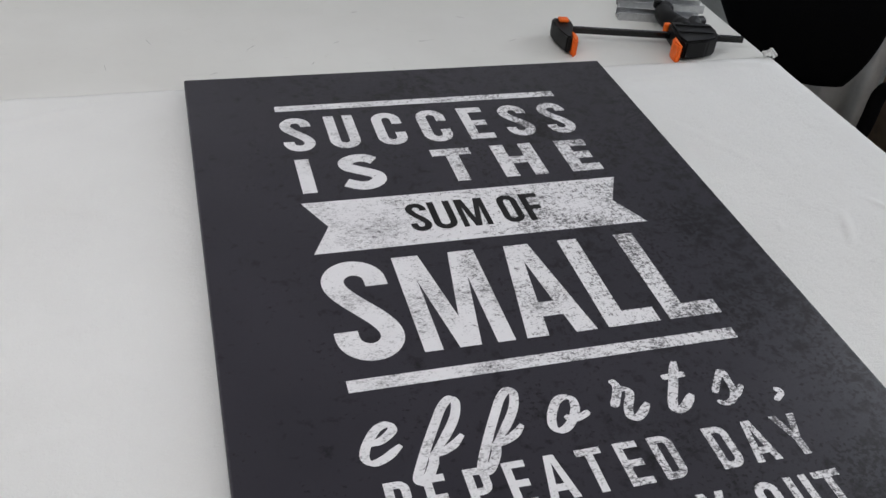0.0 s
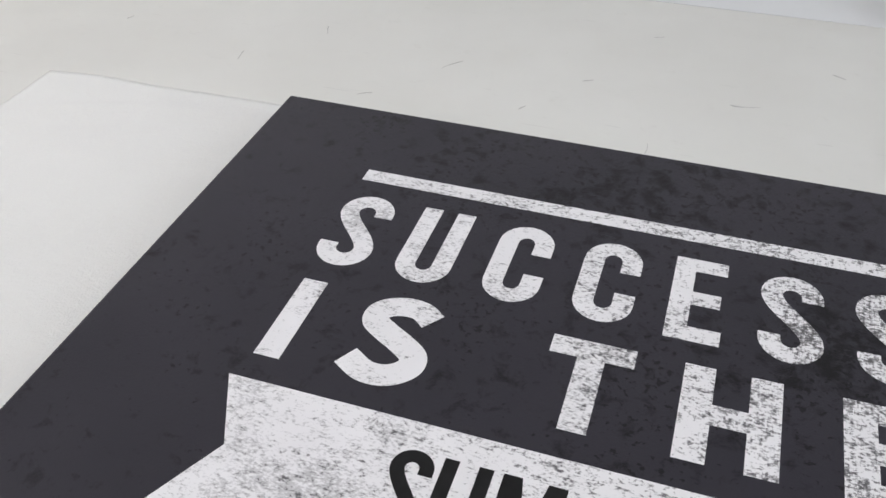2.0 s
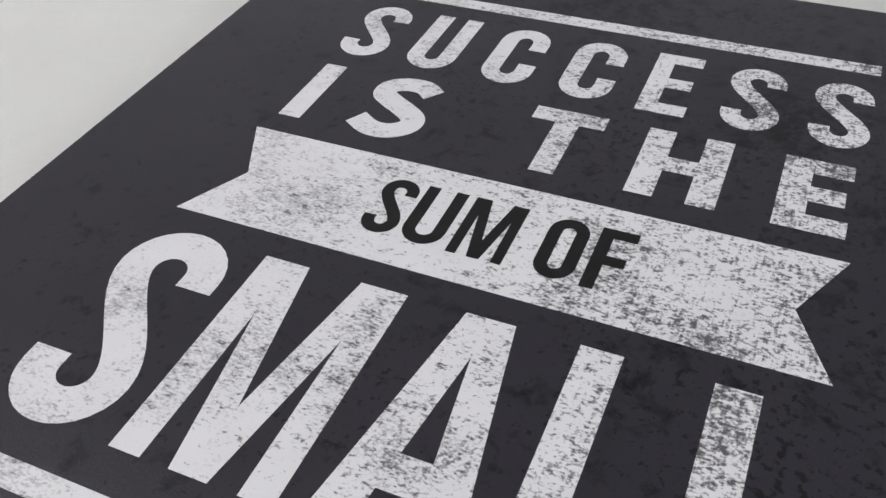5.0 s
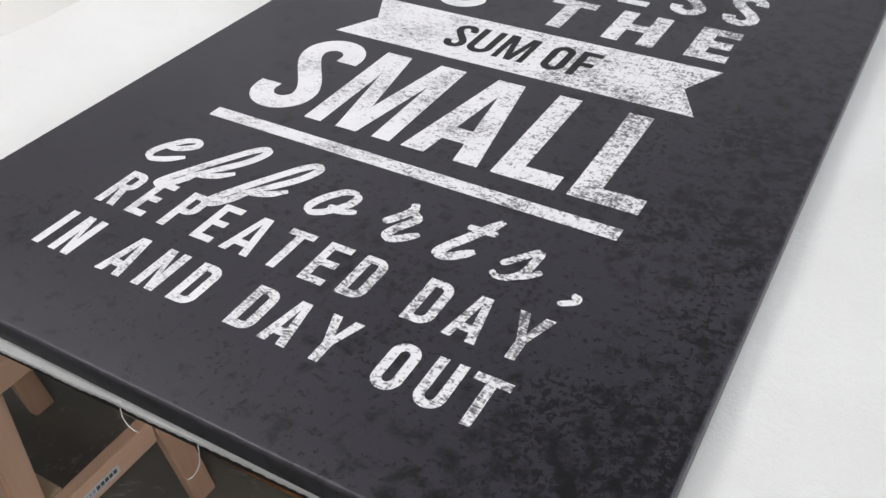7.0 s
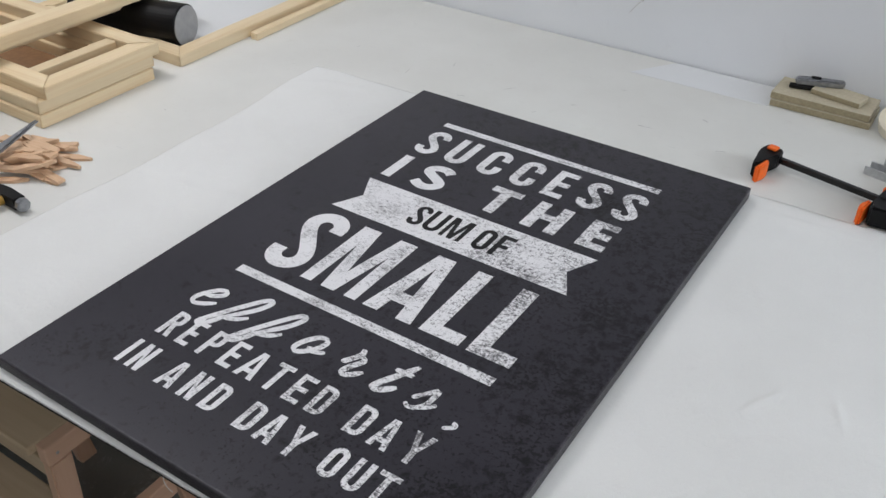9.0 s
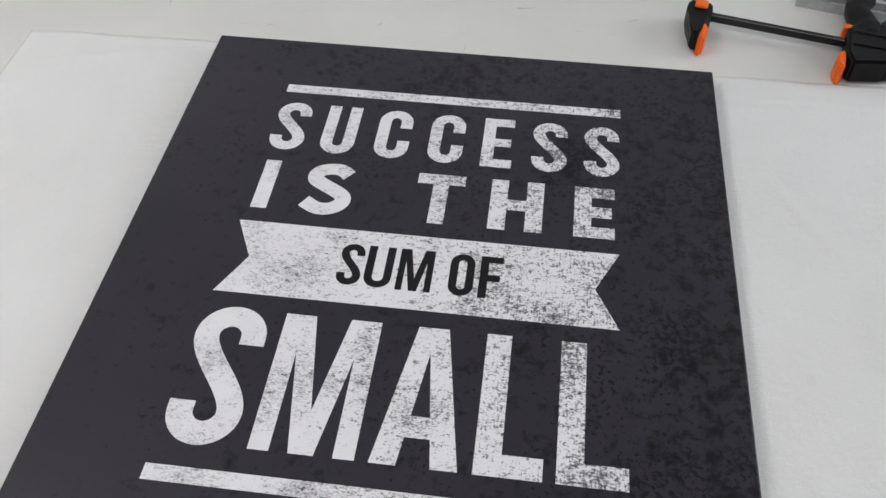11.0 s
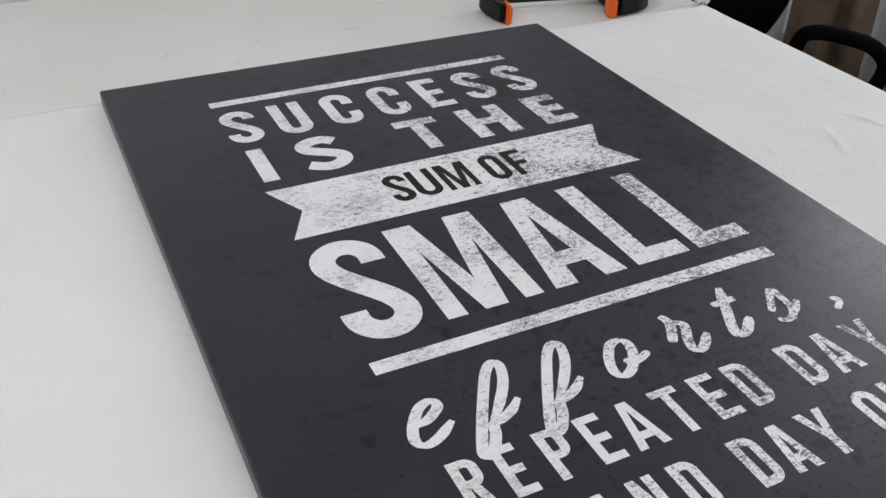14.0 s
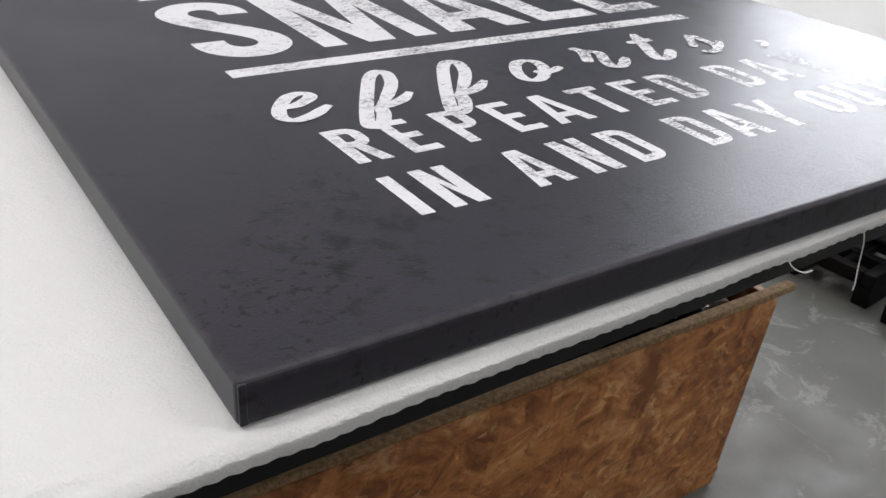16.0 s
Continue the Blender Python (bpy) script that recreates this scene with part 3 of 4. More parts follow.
# folded canvas at the corners, on the short sides
for cx, sx in ((0.0, 1), (CW, -1)):
    for cy, sy in ((-CL, -1), (0.0, 1)):
        bm = bmesh.new()
        xa, xb = sorted((cx + sx * 0.0008, cx + sx * 0.0042))
        ya, yb = sorted((cy - sy * 0.0015, cy + sy * 0.0004))
        box(bm, xa, xb, ya, yb, -CT + 0.0012, -0.0016, bevel=0.0006, seg=2)
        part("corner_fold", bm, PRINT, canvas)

E1, E2, E3 = 0.00012, 0.00024, 0.00034


def face_at(bm, pts, z):
    f = bm.faces.new([bm.verts.new((x, y, z)) for x, y in pts])
    if f.normal.z < 0:
        f.normal_flip()
    return f


def strip(bm, pts, widths, z, rise=0.0, closed=False):
    """A ribbon of the given widths along a line; rise lifts it along its way, so that it may cross itself."""
    n = len(pts)
    left, right = [], []
    for i in range(n):
        a, b = (pts[i - 1], pts[(i + 1) % n]) if closed else (pts[max(0, i - 1)], pts[min(n - 1, i + 1)])
        dx, dy = b[0] - a[0], b[1] - a[1]
        q = math.hypot(dx, dy) or 1.0
        w = widths[i] if isinstance(widths, list) else widths
        zz = z + rise * i / n
        left.append(bm.verts.new((pts[i][0] - dy / q * w / 2, pts[i][1] + dx / q * w / 2, zz)))
        right.append(bm.verts.new((pts[i][0] + dy / q * w / 2, pts[i][1] - dx / q * w / 2, zz)))
    for i in range(n if closed else n - 1):
        k = (i + 1) % n
        bm.faces.new((right[i], right[k], left[k], left[i]))


def ring(bm, outer, inner, z, closed=True):
    o = [bm.verts.new((x, y, z)) for x, y in outer]
    i = [bm.verts.new((x, y, z)) for x, y in inner]
    n = len(o)
    for k in range(n if closed else n - 1):
        bm.faces.new((o[k], o[(k + 1) % n], i[(k + 1) % n], i[k]))


def arc(cx, cy, rx, ry, a0, a1, n=10):
    return [(cx + rx * math.cos(radians(a0 + (a1 - a0) * k / n)), cy + ry * math.sin(radians(a0 + (a1 - a0) * k / n))) for k in range(n + 1)]


def bez(p0, p1, p2, p3, n=10):
    out = []
    for k in range(n + 1):
        t = k / n
        out.append(tuple((1 - t) ** 3 * p0[i] + 3 * (1 - t) ** 2 * t * p1[i] + 3 * (1 - t) * t * t * p2[i] + t ** 3 * p3[i] for i in (0, 1)))
    return out


def glyph(ch, w, h, s, b, z, wide=False):
    """A capital of width w, height h, stem s and bar b, with its foot on y = 0, in flat pieces that do not overlap."""
    bm = bmesh.new()

    def rect(x0, x1, y0, y1):
        face_at(bm, [(x0, y0), (x1, y0), (x1, y1), (x0, y1)], z)

    k = s / 2
    r = (w - s) / 2
    if ch == "I":
        rect(0, w, 0, h)
    elif ch == "L":
        rect(0, s, 0, h)
        rect(s, w, 0, b)
    elif ch in "EF":
        rect(0, s, 0, h)
        rect(s, w, h - b, h)
        if ch == "E":
            rect(s, w, 0, b)
            rect(s, w * 0.93, (h - b) / 2, (h + b) / 2)
        else:
            rect(s, w * 0.90, h * 0.40, h * 0.40 + b)
    elif ch == "T":
        rect(0, w, h - b, h)
        rect((w - s) / 2, (w + s) / 2, 0, h - b)
    elif ch == "H":
        rect(0, s, 0, h)
        rect(w - s, w, 0, h)
        rect(s, w - s, (h - b) / 2, (h + b) / 2)
    elif ch == "U":
        ro, ri = w / 2, w / 2 - s
        ye, yi = ro * 1.0, ri * 1.1
        outer = [(0, h)] + arc(w / 2, ye, ro, ye, 180, 360, 16) + [(w, h)]
        inner = [(s, h)] + arc(w / 2, ye, ri, ye - b, 180, 360, 16) + [(w - s, h)]
        ring(bm, outer, inner, z, False)
    elif ch == "O":
        ro, ri = w / 2, w / 2 - s
        outer = arc(w / 2, h - ro, ro, ro, 0, 180, 12) + arc(w / 2, ro, ro, ro, 180, 360, 12)
        inner = arc(w / 2, h - ro, ri, ro - b, 0, 180, 12) + arc(w / 2, ro, ri, ro - b, 180, 360, 12)
        ring(bm, outer, inner, z)
    elif ch == "C":
        ro, ri = w / 2, w / 2 - s
        outer = [(w, h * 0.63)] + arc(w / 2, h - ro, ro, ro, 0, 180, 12) + arc(w / 2, ro, ro, ro, 180, 360, 12) + [(w, h * 0.37)]
        inner = [(w - s, h * 0.63)] + arc(w / 2, h - ro, ri, ro - b, 0, 180, 12) + arc(w / 2, ro, ri, ro - b, 180, 360, 12) + [(w - s, h * 0.37)]
        ring(bm, outer, inner, z, False)
    elif ch == "S":
        if wide:
            way = ((0.86, 0.79), (0.66, 0.885), (0.40, 0.885), (0.19, 0.80), (0.18, 0.67), (0.36, 0.575), (0.62, 0.475), (0.82, 0.37), (0.83, 0.24), (0.64, 0.125), (0.36, 0.112), (0.06, 0.225))
            pts = [(p.x, p.y) for p in spline([(w * u, h * v, 0) for u, v in way], 6)]
        else:
            pts = [(w - k, h * 0.715), (w - k, h * 0.74)] + arc(w / 2, h - b / 2 - r, r, r, 0, 180, 14)
            lo = [(w - x, h - y) for x, y in reversed(pts)]
            a, c = pts[-1], lo[0]
            pts = pts + bez(a, (a[0], a[1] - h * 0.17), (c[0], c[1] + h * 0.17), c, 12)[1:-1] + lo
        strip(bm, pts, s, z)
    elif ch == "D":
        ro = w * 0.48
        outer = [(0, 0), (0, h), (w - ro, h)] + arc(w - ro, h - ro, ro, ro, 90, 0, 8) + arc(w - ro, ro, ro, ro, 0, -90, 8)
        ri = ro - s
        inner = [(s, b), (s, h - b), (w - ro, h - b)] + arc(w - ro, h - ro, ri, ro - b, 90, 0, 8) + arc(w - ro, ro, ri, ro - b, 0, -90, 8)
        ring(bm, outer, inner, z)
    elif ch in "PR":
        y0 = h * 0.40 if ch == "P" else h * 0.44
        hh = h - y0
        ro = min(w * 0.46, hh / 2)
        outer = [(0, y0), (0, h), (w - ro, h)] + arc(w - ro, h - ro, ro, ro, 90, 0, 7) + arc(w - ro, y0 + ro, ro, ro, 0, -90, 7)
        inner = [(s, y0 + b), (s, h - b), (w - ro, h - b)] + arc(w - ro, h - ro, ro - s, ro - b, 90, 0, 7) + arc(w - ro, y0 + ro, ro - s, ro - b, 0, -90, 7)
        ring(bm, outer, inner, z)
        rect(0, s, 0, y0)
        if ch == "R":
            face_at(bm, [(w - s, 0), (w, 0), (w * 0.74, y0), (w * 0.74 - s, y0)], z)
    elif ch == "A":
        c, a = w / 2, s * 0.62
        yi = h * (1 - 0.18) if s < 0.02 else h * 0.80
        face_at(bm, [(0, 0), (s, 0), (c, yi), (c, h), (c - a, h)], z)
        face_at(bm, [(w, 0), (c + a, h), (c, h), (c, yi), (w - s, 0)], z)
        y0, y1 = h * 0.19, h * 0.19 + b
        t0, t1 = s + (c - s) * y0 / yi, s + (c - s) * y1 / yi
        face_at(bm, [(t0, y0), (w - t0, y0), (w - t1, y1), (t1, y1)], z)
    elif ch == "M":
        c, q = w / 2, s * 0.47
        s2 = s * 1.26
        yv = h * 0.30
        for g in (1, -1):
            pts = [(0, 0), (s * 0.80, 0), (s * 0.82, h * 0.70), (c - q, 0), (c, 0), (c, yv), (s2, h), (0, h)]
            face_at(bm, [(x if g > 0 else w - x, y) for x, y in (pts if g > 0 else pts[::-1])], z)
    elif ch == "N":
        ya = h * 0.60
        face_at(bm, [(0, 0), (s, 0), (s, ya), (w - s, 0), (w, 0), (w, h), (w - s, h), (w - s, h - ya), (s, h), (0, h)], z)
    elif ch == "Y":
        c, yj = w / 2, h * 0.40
        face_at(bm, [(c - k, 0), (c + k, 0), (c + k, yj), (w, h), (w - s * 1.05, h), (c, yj + h * 0.17), (s * 1.05, h), (0, h), (c - k, yj)], z)
    return bm


def setline(spec, y0, y1, s, b, z=E1, mat=None, wide=False, label=""):
    """A line of capitals: each letter with its left and right ends."""
    for ch, x0, x1 in spec:
        bm = glyph(ch, x1 - x0, y1 - y0, s, b, z, wide)
        for v in bm.verts:
            v.co.x += x0
            v.co.y += y0
        part("printed_letter", bm, mat or INK, canvas, label)


def bar(pts, z=E1, name="printed_bar"):
    bm = bmesh.new()
    face_at(bm, pts, z)
    part(name, bm, INK, canvas)


bar([(0.126, -0.1165), (0.576, -0.1165), (0.576, -0.1005), (0.126, -0.1005)])
setline((("S", 0.1265, 0.1715), ("U", 0.1930, 0.2370), ("C", 0.2630, 0.3070), ("C", 0.3320, 0.3765), ("E", 0.4005, 0.4395), ("S", 0.4640, 0.5085), ("S", 0.5300, 0.5745)), -0.2300, -0.1380, 0.0155, 0.0148)
setline((("I", 0.1345, 0.1540), ("H", 0.4195, 0.4835), ("E", 0.5205, 0.5685)), -0.3345, -0.2515, 0.0205, 0.0175)
setline((("T", 0.3285, 0.3870),), -0.3345, -0.2515, 0.0190, 0.0175)
setline((("S", 0.1925, 0.2515),), -0.3360, -0.2490, 0.0195, 0.0190, wide=True)
bar([(0.128, -0.3565), (0.574, -0.3565), (0.547, -0.4110), (0.574, -0.4640), (0.128, -0.4640), (0.1545, -0.4110)], E1, "printed_ribbon")
setline((("S", 0.2585, 0.2860), ("U", 0.2895, 0.3205), ("M", 0.3265, 0.3660), ("O", 0.3845, 0.4125), ("F", 0.4185, 0.4440)), -0.4385, -0.3780, 0.0093, 0.0093, E2, INK_DARK, label="black letter on the white ribbon")
setline((("S", 0.1265, 0.2030),), -0.6515, -0.4840, 0.0265, 0.0255)
setline((("M", 0.2175, 0.3220), ("A", 0.3355, 0.4210), ("L", 0.4350, 0.5010), ("L", 0.5135, 0.5820)), -0.6495, -0.4855, 0.0262, 0.0240)
bar([(0.126, -0.6925), (0.5785, -0.6925), (0.5785, -0.6755), (0.126, -0.6755)])


def pen(bm, pts, w, z):
    """A pen stroke that swells on its way down."""
    ln = spline([(x, y, 0) for x, y in pts], 9)
    ws = []
    n = len(ln)
    for i in range(n):
        d = ln[min(n - 1, i + 1)] - ln[max(0, i - 1)]
        d.normalize()
        down = abs(d.x * 0.50 + d.y * 0.86)
        tip = min(1.0, 0.55 + 7.0 * min(i, n - 1 - i) / n)
        ws.append(w * (0.60 + 0.40 * down) * tip)
    strip(bm, [(p.x, p.y) for p in ln], ws, z, 0.00010)


def handwritten(*strokes):
    bm = bmesh.new()
    for k, (w, pts) in enumerate(strokes):
        pen(bm, pts, w, E3 + 0.00014 * k)
    part("script_letter", bm, INK, canvas, "worn white handwritten letter")


PEN = 0.0098
handwritten((PEN, [(0.133, -0.762), (0.146, -0.758), (0.158, -0.748), (0.155, -0.740), (0.143, -0.744), (0.130, -0.761), (0.125, -0.776), (0.131, -0.784), (0.145, -0.780), (0.162, -0.768)]))
for dx in (0.0, 0.0628):
    handwritten((PEN, [(x + dx, y) for x, y in ((0.190, -0.785), (0.207, -0.766), (0.222, -0.745), (0.229, -0.726), (0.225, -0.719), (0.214, -0.728), (0.199, -0.752), (0.183, -0.780), (0.171, -0.803), (0.168, -0.812),
                                                (0.172, -0.815), (0.179, -0.809), (0.187, -0.796), (0.191, -0.786), (0.201, -0.783), (0.213, -0.777), (0.224, -0.767))]))
handwritten((PEN, [(0.347, -0.739), (0.334, -0.743), (0.322, -0.759), (0.317, -0.775), (0.323, -0.782), (0.335, -0.776), (0.347, -0.760), (0.350, -0.746), (0.344, -0.7395)]),
            (PEN * 0.85, [(0.335, -0.764), (0.338, -0.770), (0.347, -0.770), (0.361, -0.764)]))
handwritten((PEN, [(0.401, -0.727), (0.404, -0.736), (0.400, -0.747), (0.389, -0.764)]),
            (PEN, [(0.402, -0.741), (0.411, -0.742), (0.414, -0.749), (0.405, -0.765), (0.401, -0.777), (0.405, -0.782), (0.414, -0.778), (0.427, -0.765)]))
handwritten((PEN * 1.1, [(0.484, -0.714), (0.468, -0.744), (0.454, -0.770), (0.453, -0.780), (0.464, -0.778), (0.480, -0.763)]), (PEN, [(0.4585, -0.7345), (0.472, -0.7345), (0.487, -0.7340)]))
handwritten((PEN * 0.8, [(0.529, -0.736), (0.519, -0.749), (0.506, -0.766)]), (PEN * 0.85, [(0.531, -0.736), (0.530, -0.752), (0.528, -0.768), (0.520, -0.779), (0.509, -0.782), (0.503, -0.777)]),
            (PEN * 0.7, [(0.523, -0.776), (0.531, -0.772), (0.541, -0.761)]))
handwritten((PEN * 0.72, [(0.5735, -0.7755), (0.5785, -0.7745), (0.5785, -0.7810), (0.5670, -0.7890)]))

setline((("R", 0.1345, 0.1580), ("E", 0.1715, 0.1925), ("P", 0.2110, 0.2345), ("E", 0.2495, 0.2720), ("A", 0.2825, 0.3135), ("T", 0.3250, 0.3515), ("E", 0.3660, 0.3905), ("D", 0.4030, 0.4280),
         ("D", 0.4650, 0.4905), ("A", 0.5020, 0.5310), ("Y", 0.5450, 0.5755)), -0.8602, -0.8082, 0.0083, 0.0080)
setline((("I", 0.1325, 0.1410), ("N", 0.1525, 0.1760), ("A", 0.2090, 0.2365), ("N", 0.2500, 0.2735), ("D", 0.2880, 0.3120), ("D", 0.3475, 0.3720), ("A", 0.3810, 0.4075), ("Y", 0.4190, 0.4485),
         ("O", 0.4790, 0.5040), ("U", 0.5150, 0.5400), ("T", 0.5465, 0.5760)), -0.9306, -0.8815, 0.0083, 0.0080)

# ---- bar clamp lying on the bench ----
def bar_clamp():
    c = thing("bar_clamp", "black and orange quick bar clamp lying on the bench", "clamp", pose(0.700, 0.148, TB, 0, 0, -12.5))
    part("bar", cube(-0.010, 0.352, -0.0040, 0.0040, 0.014, 0.026, bevel=0.0008, seg=1), BLACK_BAR, c, "black steel bar")
    # fixed jaw
    bm = slab(bmesh.new(), [(-0.022, 0.014), (0.012, 0.014), (0.015, -0.012), (0.004, -0.040), (0.004, -0.070), (-0.006, -0.070), (-0.018, -0.030), (-0.024, -0.006)], 0.004, 0.036, 0.003)
    jaw = part("fixed_jaw", bm, BLACK, c)
    part("release_button", cube(-0.013, 0.006, -0.010, 0.008, 0.0365, 0.042, bevel=0.0025), ORANGE, jaw, "orange button")
    bm = slab(bmesh.new(), [(0.004, -0.038), (0.013, -0.040), (0.016, -0.058), (0.013, -0.078), (0.004, -0.080)], 0.0005, 0.034, 0.003)
    part("jaw_pad", bm, ORANGE, c, "orange rubber pad")
    # sliding head
    bm = slab(bmesh.new(), [(0.206, 0.018), (0.262, 0.026), (0.287, 0.018), (0.293, -0.012), (0.284, -0.044), (0.262, -0.058), (0.216, -0.072), (0.208, -0.050)], 0.003, 0.040, 0.004)
    head = part("sliding_head", bm, BLACK, c)
    part("grip_rib", cube(0.214, 0.280, -0.030, -0.024, 0.0405, 0.0425, bevel=0.0008, seg=1), BLACK, head)
    part("grip_rib", cube(0.214, 0.284, 0.000, 0.006, 0.0405, 0.0425, bevel=0.0008, seg=1), BLACK, head)
    bm = slab(bmesh.new(), [(0.207, -0.040), (0.199, -0.043), (0.195, -0.060), (0.199, -0.079), (0.208, -0.081)], 0.0005, 0.036, 0.003)
    part("jaw_pad", bm, ORANGE, c, "orange rubber pad")
    part("release_lever", cube(0.200, 0.213, 0.018, 0.030, 0.012, 0.034, bevel=0.003), ORANGE, c, "orange release lever")
    # handle and trigger
    bm = bmesh.new()
    tube(bm, spline([(0.240, 0.010, 0.022), (0.233, 0.042, 0.023), (0.220, 0.074, 0.023), (0.221, 0.104, 0.022), (0.232, 0.128, 0.021)], 6), [0.0205] * 6 + [0.0185] * 6 + [0.018] * 6 + [0.017] * 6 + [0.012], 14)
    part("handle", bm, BLACK, c, "", True)
    bm = bmesh.new()
    tube(bm, spline([(0.256, 0.018, 0.021), (0.262, 0.042, 0.022), (0.276, 0.066, 0.022), (0.296, 0.078, 0.020)], 6), [0.0145] * 12 + [0.011] * 6 + [0.008], 12)
    part("trigger", bm, BLACK, c, "", True)


bar_clamp()

# ---- aluminium rails behind the clamp ----
def rail(m, ln, label):
    bm = slab(bmesh.new(), [(0, 0), (0.030, 0), (0.030, 0.016), (0.027, 0.016), (0.027, 0.003), (0.003, 0.003), (0.003, 0.016), (0, 0.016)], 0, ln, 0, pose(0, 0, 0, 90, 0, 90))
    return solid("aluminium_rail", bm, ALU, label, "metal rail", m, group="aluminium rails")


rail(pose(0.852, 0.222, TB, 0, 0, -14), 0.17, "short aluminium channel rail lying on the bench")
r2 = rail(pose(0.878, 0.275, TB, 0, 0, -12), 0.18, "short aluminium channel rail beside another rail")
kn = thing("threaded_knob", "black threaded knob standing on an aluminium rail", "knob", pose(0.936, 0.226, TB + 0.016))
part("cap", cyl(bmesh.new(), 0.009, 0.016, pose(0, 0, 0.014), 20, bevel=0.002), BLACK, kn)
part("stem", cyl(bmesh.new(), 0.004, 0.006, pose(0, 0, 0.003), 12), STEEL, kn)

# ---- boards by the wall ----
def board(x0, x1, y0, y1, z0, z1, turn, label):
    cx, cy = (x0 + x1) / 2, (y0 + y1) / 2
    b = thing("fibreboard_panel", label, "board", pose(cx, cy, z0, 0, 0, turn), group="board offcuts")
    part("panel", cube(x0 - cx, x1 - cx, y0 - cy, y1 - cy, 0, z1 - z0, bevel=0.0012, seg=1), MDF, b)
    part("edge_band", cube(x0 - cx + 0.001, x1 - cx - 0.001, y0 - cy - 0.0006, y0 - cy - 0.0001, 0.001, z1 - z0 - 0.0015), MDF_EDGE, b, "darker cut edge")
    return b


board(0.617, 0.822, 0.412, 0.506, TB, TB + 0.015, 0.0, "greenish raw fibreboard offcut on the bench")
board(0.615, 0.818, 0.414, 0.507, TB + 0.0155, TB + 0.031, -0.8, "greenish raw fibreboard offcut stacked on another")
board(0.690, 0.795, 0.440, 0.490, TB + 0.0315, TB + 0.043, -11, "small fibreboard offcut lying on the board stack")
kn = thing("utility_knife", "grey utility knife lying across the board stack", "knife", pose(0.652, 0.450, TB + 0.0435, 0, 0, 17))
part("handle", slab(bmesh.new(), [(0, 0), (0.085, 0.002), (0.10, 0.006), (0.10, 0.020), (0.02, 0.022), (0, 0.017)], 0.0, 0.014, 0.003), STEEL, kn, "grey metal handle")
part("slider", cube(0.03, 0.05, 0.007, 0.014, 0.0145, 0.018, bevel=0.001), BLACK, kn)
kn2 = thing("marker_pen", "black marker pen on the board stack", "pen", pose(0.640, 0.455, TB + 0.0375, 0, 0, 14))
part("barrel", cyl(bmesh.new(), 0.006, 0.05, pose(0.025, 0, 0, 0, 90, 0), 14, bevel=0.001), BLACK, kn2)
part("cap", cyl(bmesh.new(), 0.0066, 0.022, pose(0.062, 0, 0, 0, 90, 0), 14, bevel=0.001), GREYCAP, kn2)

# masking tape leaning on the boards
def ring_roll(name, r_out, r_in, h, mat, core, label, category, m, seg=48):
    t = thing(name, label, category, m)
    bm = bmesh.new()
    prof = [(r_in + 0.003, 0.0), (r_out - 0.0012, 0.0), (r_out, 0.0012), (r_out, h - 0.0012), (r_out - 0.0012, h), (r_in + 0.003, h)]
    rings = [[bm.verts.new((r * math.cos(a), r * math.sin(a), z)) for r, z in prof] for a in (2 * math.pi * k / seg for k in range(seg))]
    for k in range(seg):
        for j in range(len(prof)):
            q = (j + 1) % len(prof)
            bm.faces.new((rings[k][j], rings[(k + 1) % seg][j], rings[(k + 1) % seg][q], rings[k][q]))
    part("tape_body", bm, mat, t, "", False)
    bm = bmesh.new()
    prof = [(r_in, 0.0005), (r_in + 0.0028, 0.0005), (r_in + 0.0028, h - 0.0005), (r_in, h - 0.0005)]
    rings = [[bm.verts.new((r * math.cos(a), r * math.sin(a), z)) for r, z in prof] for a in (2 * math.pi * k / seg for k in range(seg))]
    for k in range(seg):
        for j in range(4):
            q = (j + 1) % 4
            bm.faces.new((rings[k][j], rings[(k + 1) % seg][j], rings[(k + 1) % seg][q], rings[k][q]))
    part("card_core", bm, core, t, "card core")
    return t


tp = ring_roll("tape_roll", 0.052, 0.022, 0.024, TAPE, LABEL, "cream masking tape roll leaning beside the boards", "tape roll", pose(0.886, 0.425, TB + 0.022, 22, -8, 0))
part("label_disc", cyl(bmesh.new(), 0.0215, 0.001, pose(0, 0, 0.0215), 32), LABEL, tp, "white label disc")
part("label_mark", cube(-0.006, 0.016, 0.004, 0.010, 0.0222, 0.0228), RED, tp, "red bar on the label")
part("label_mark", cube(-0.012, 0.010, -0.010, -0.002, 0.0222, 0.0228), BLACK, tp, "black bar on the label")

# ---- stretcher frames ----
def mitred(bm, a, b, inn_a, inn_b, z0, z1):
    """A bar with mitred ends, from its outer edge a-b to its inner edge."""
    slab(bm, [a, b, inn_b, inn_a], z0, z1, 0.0016)
    return bm


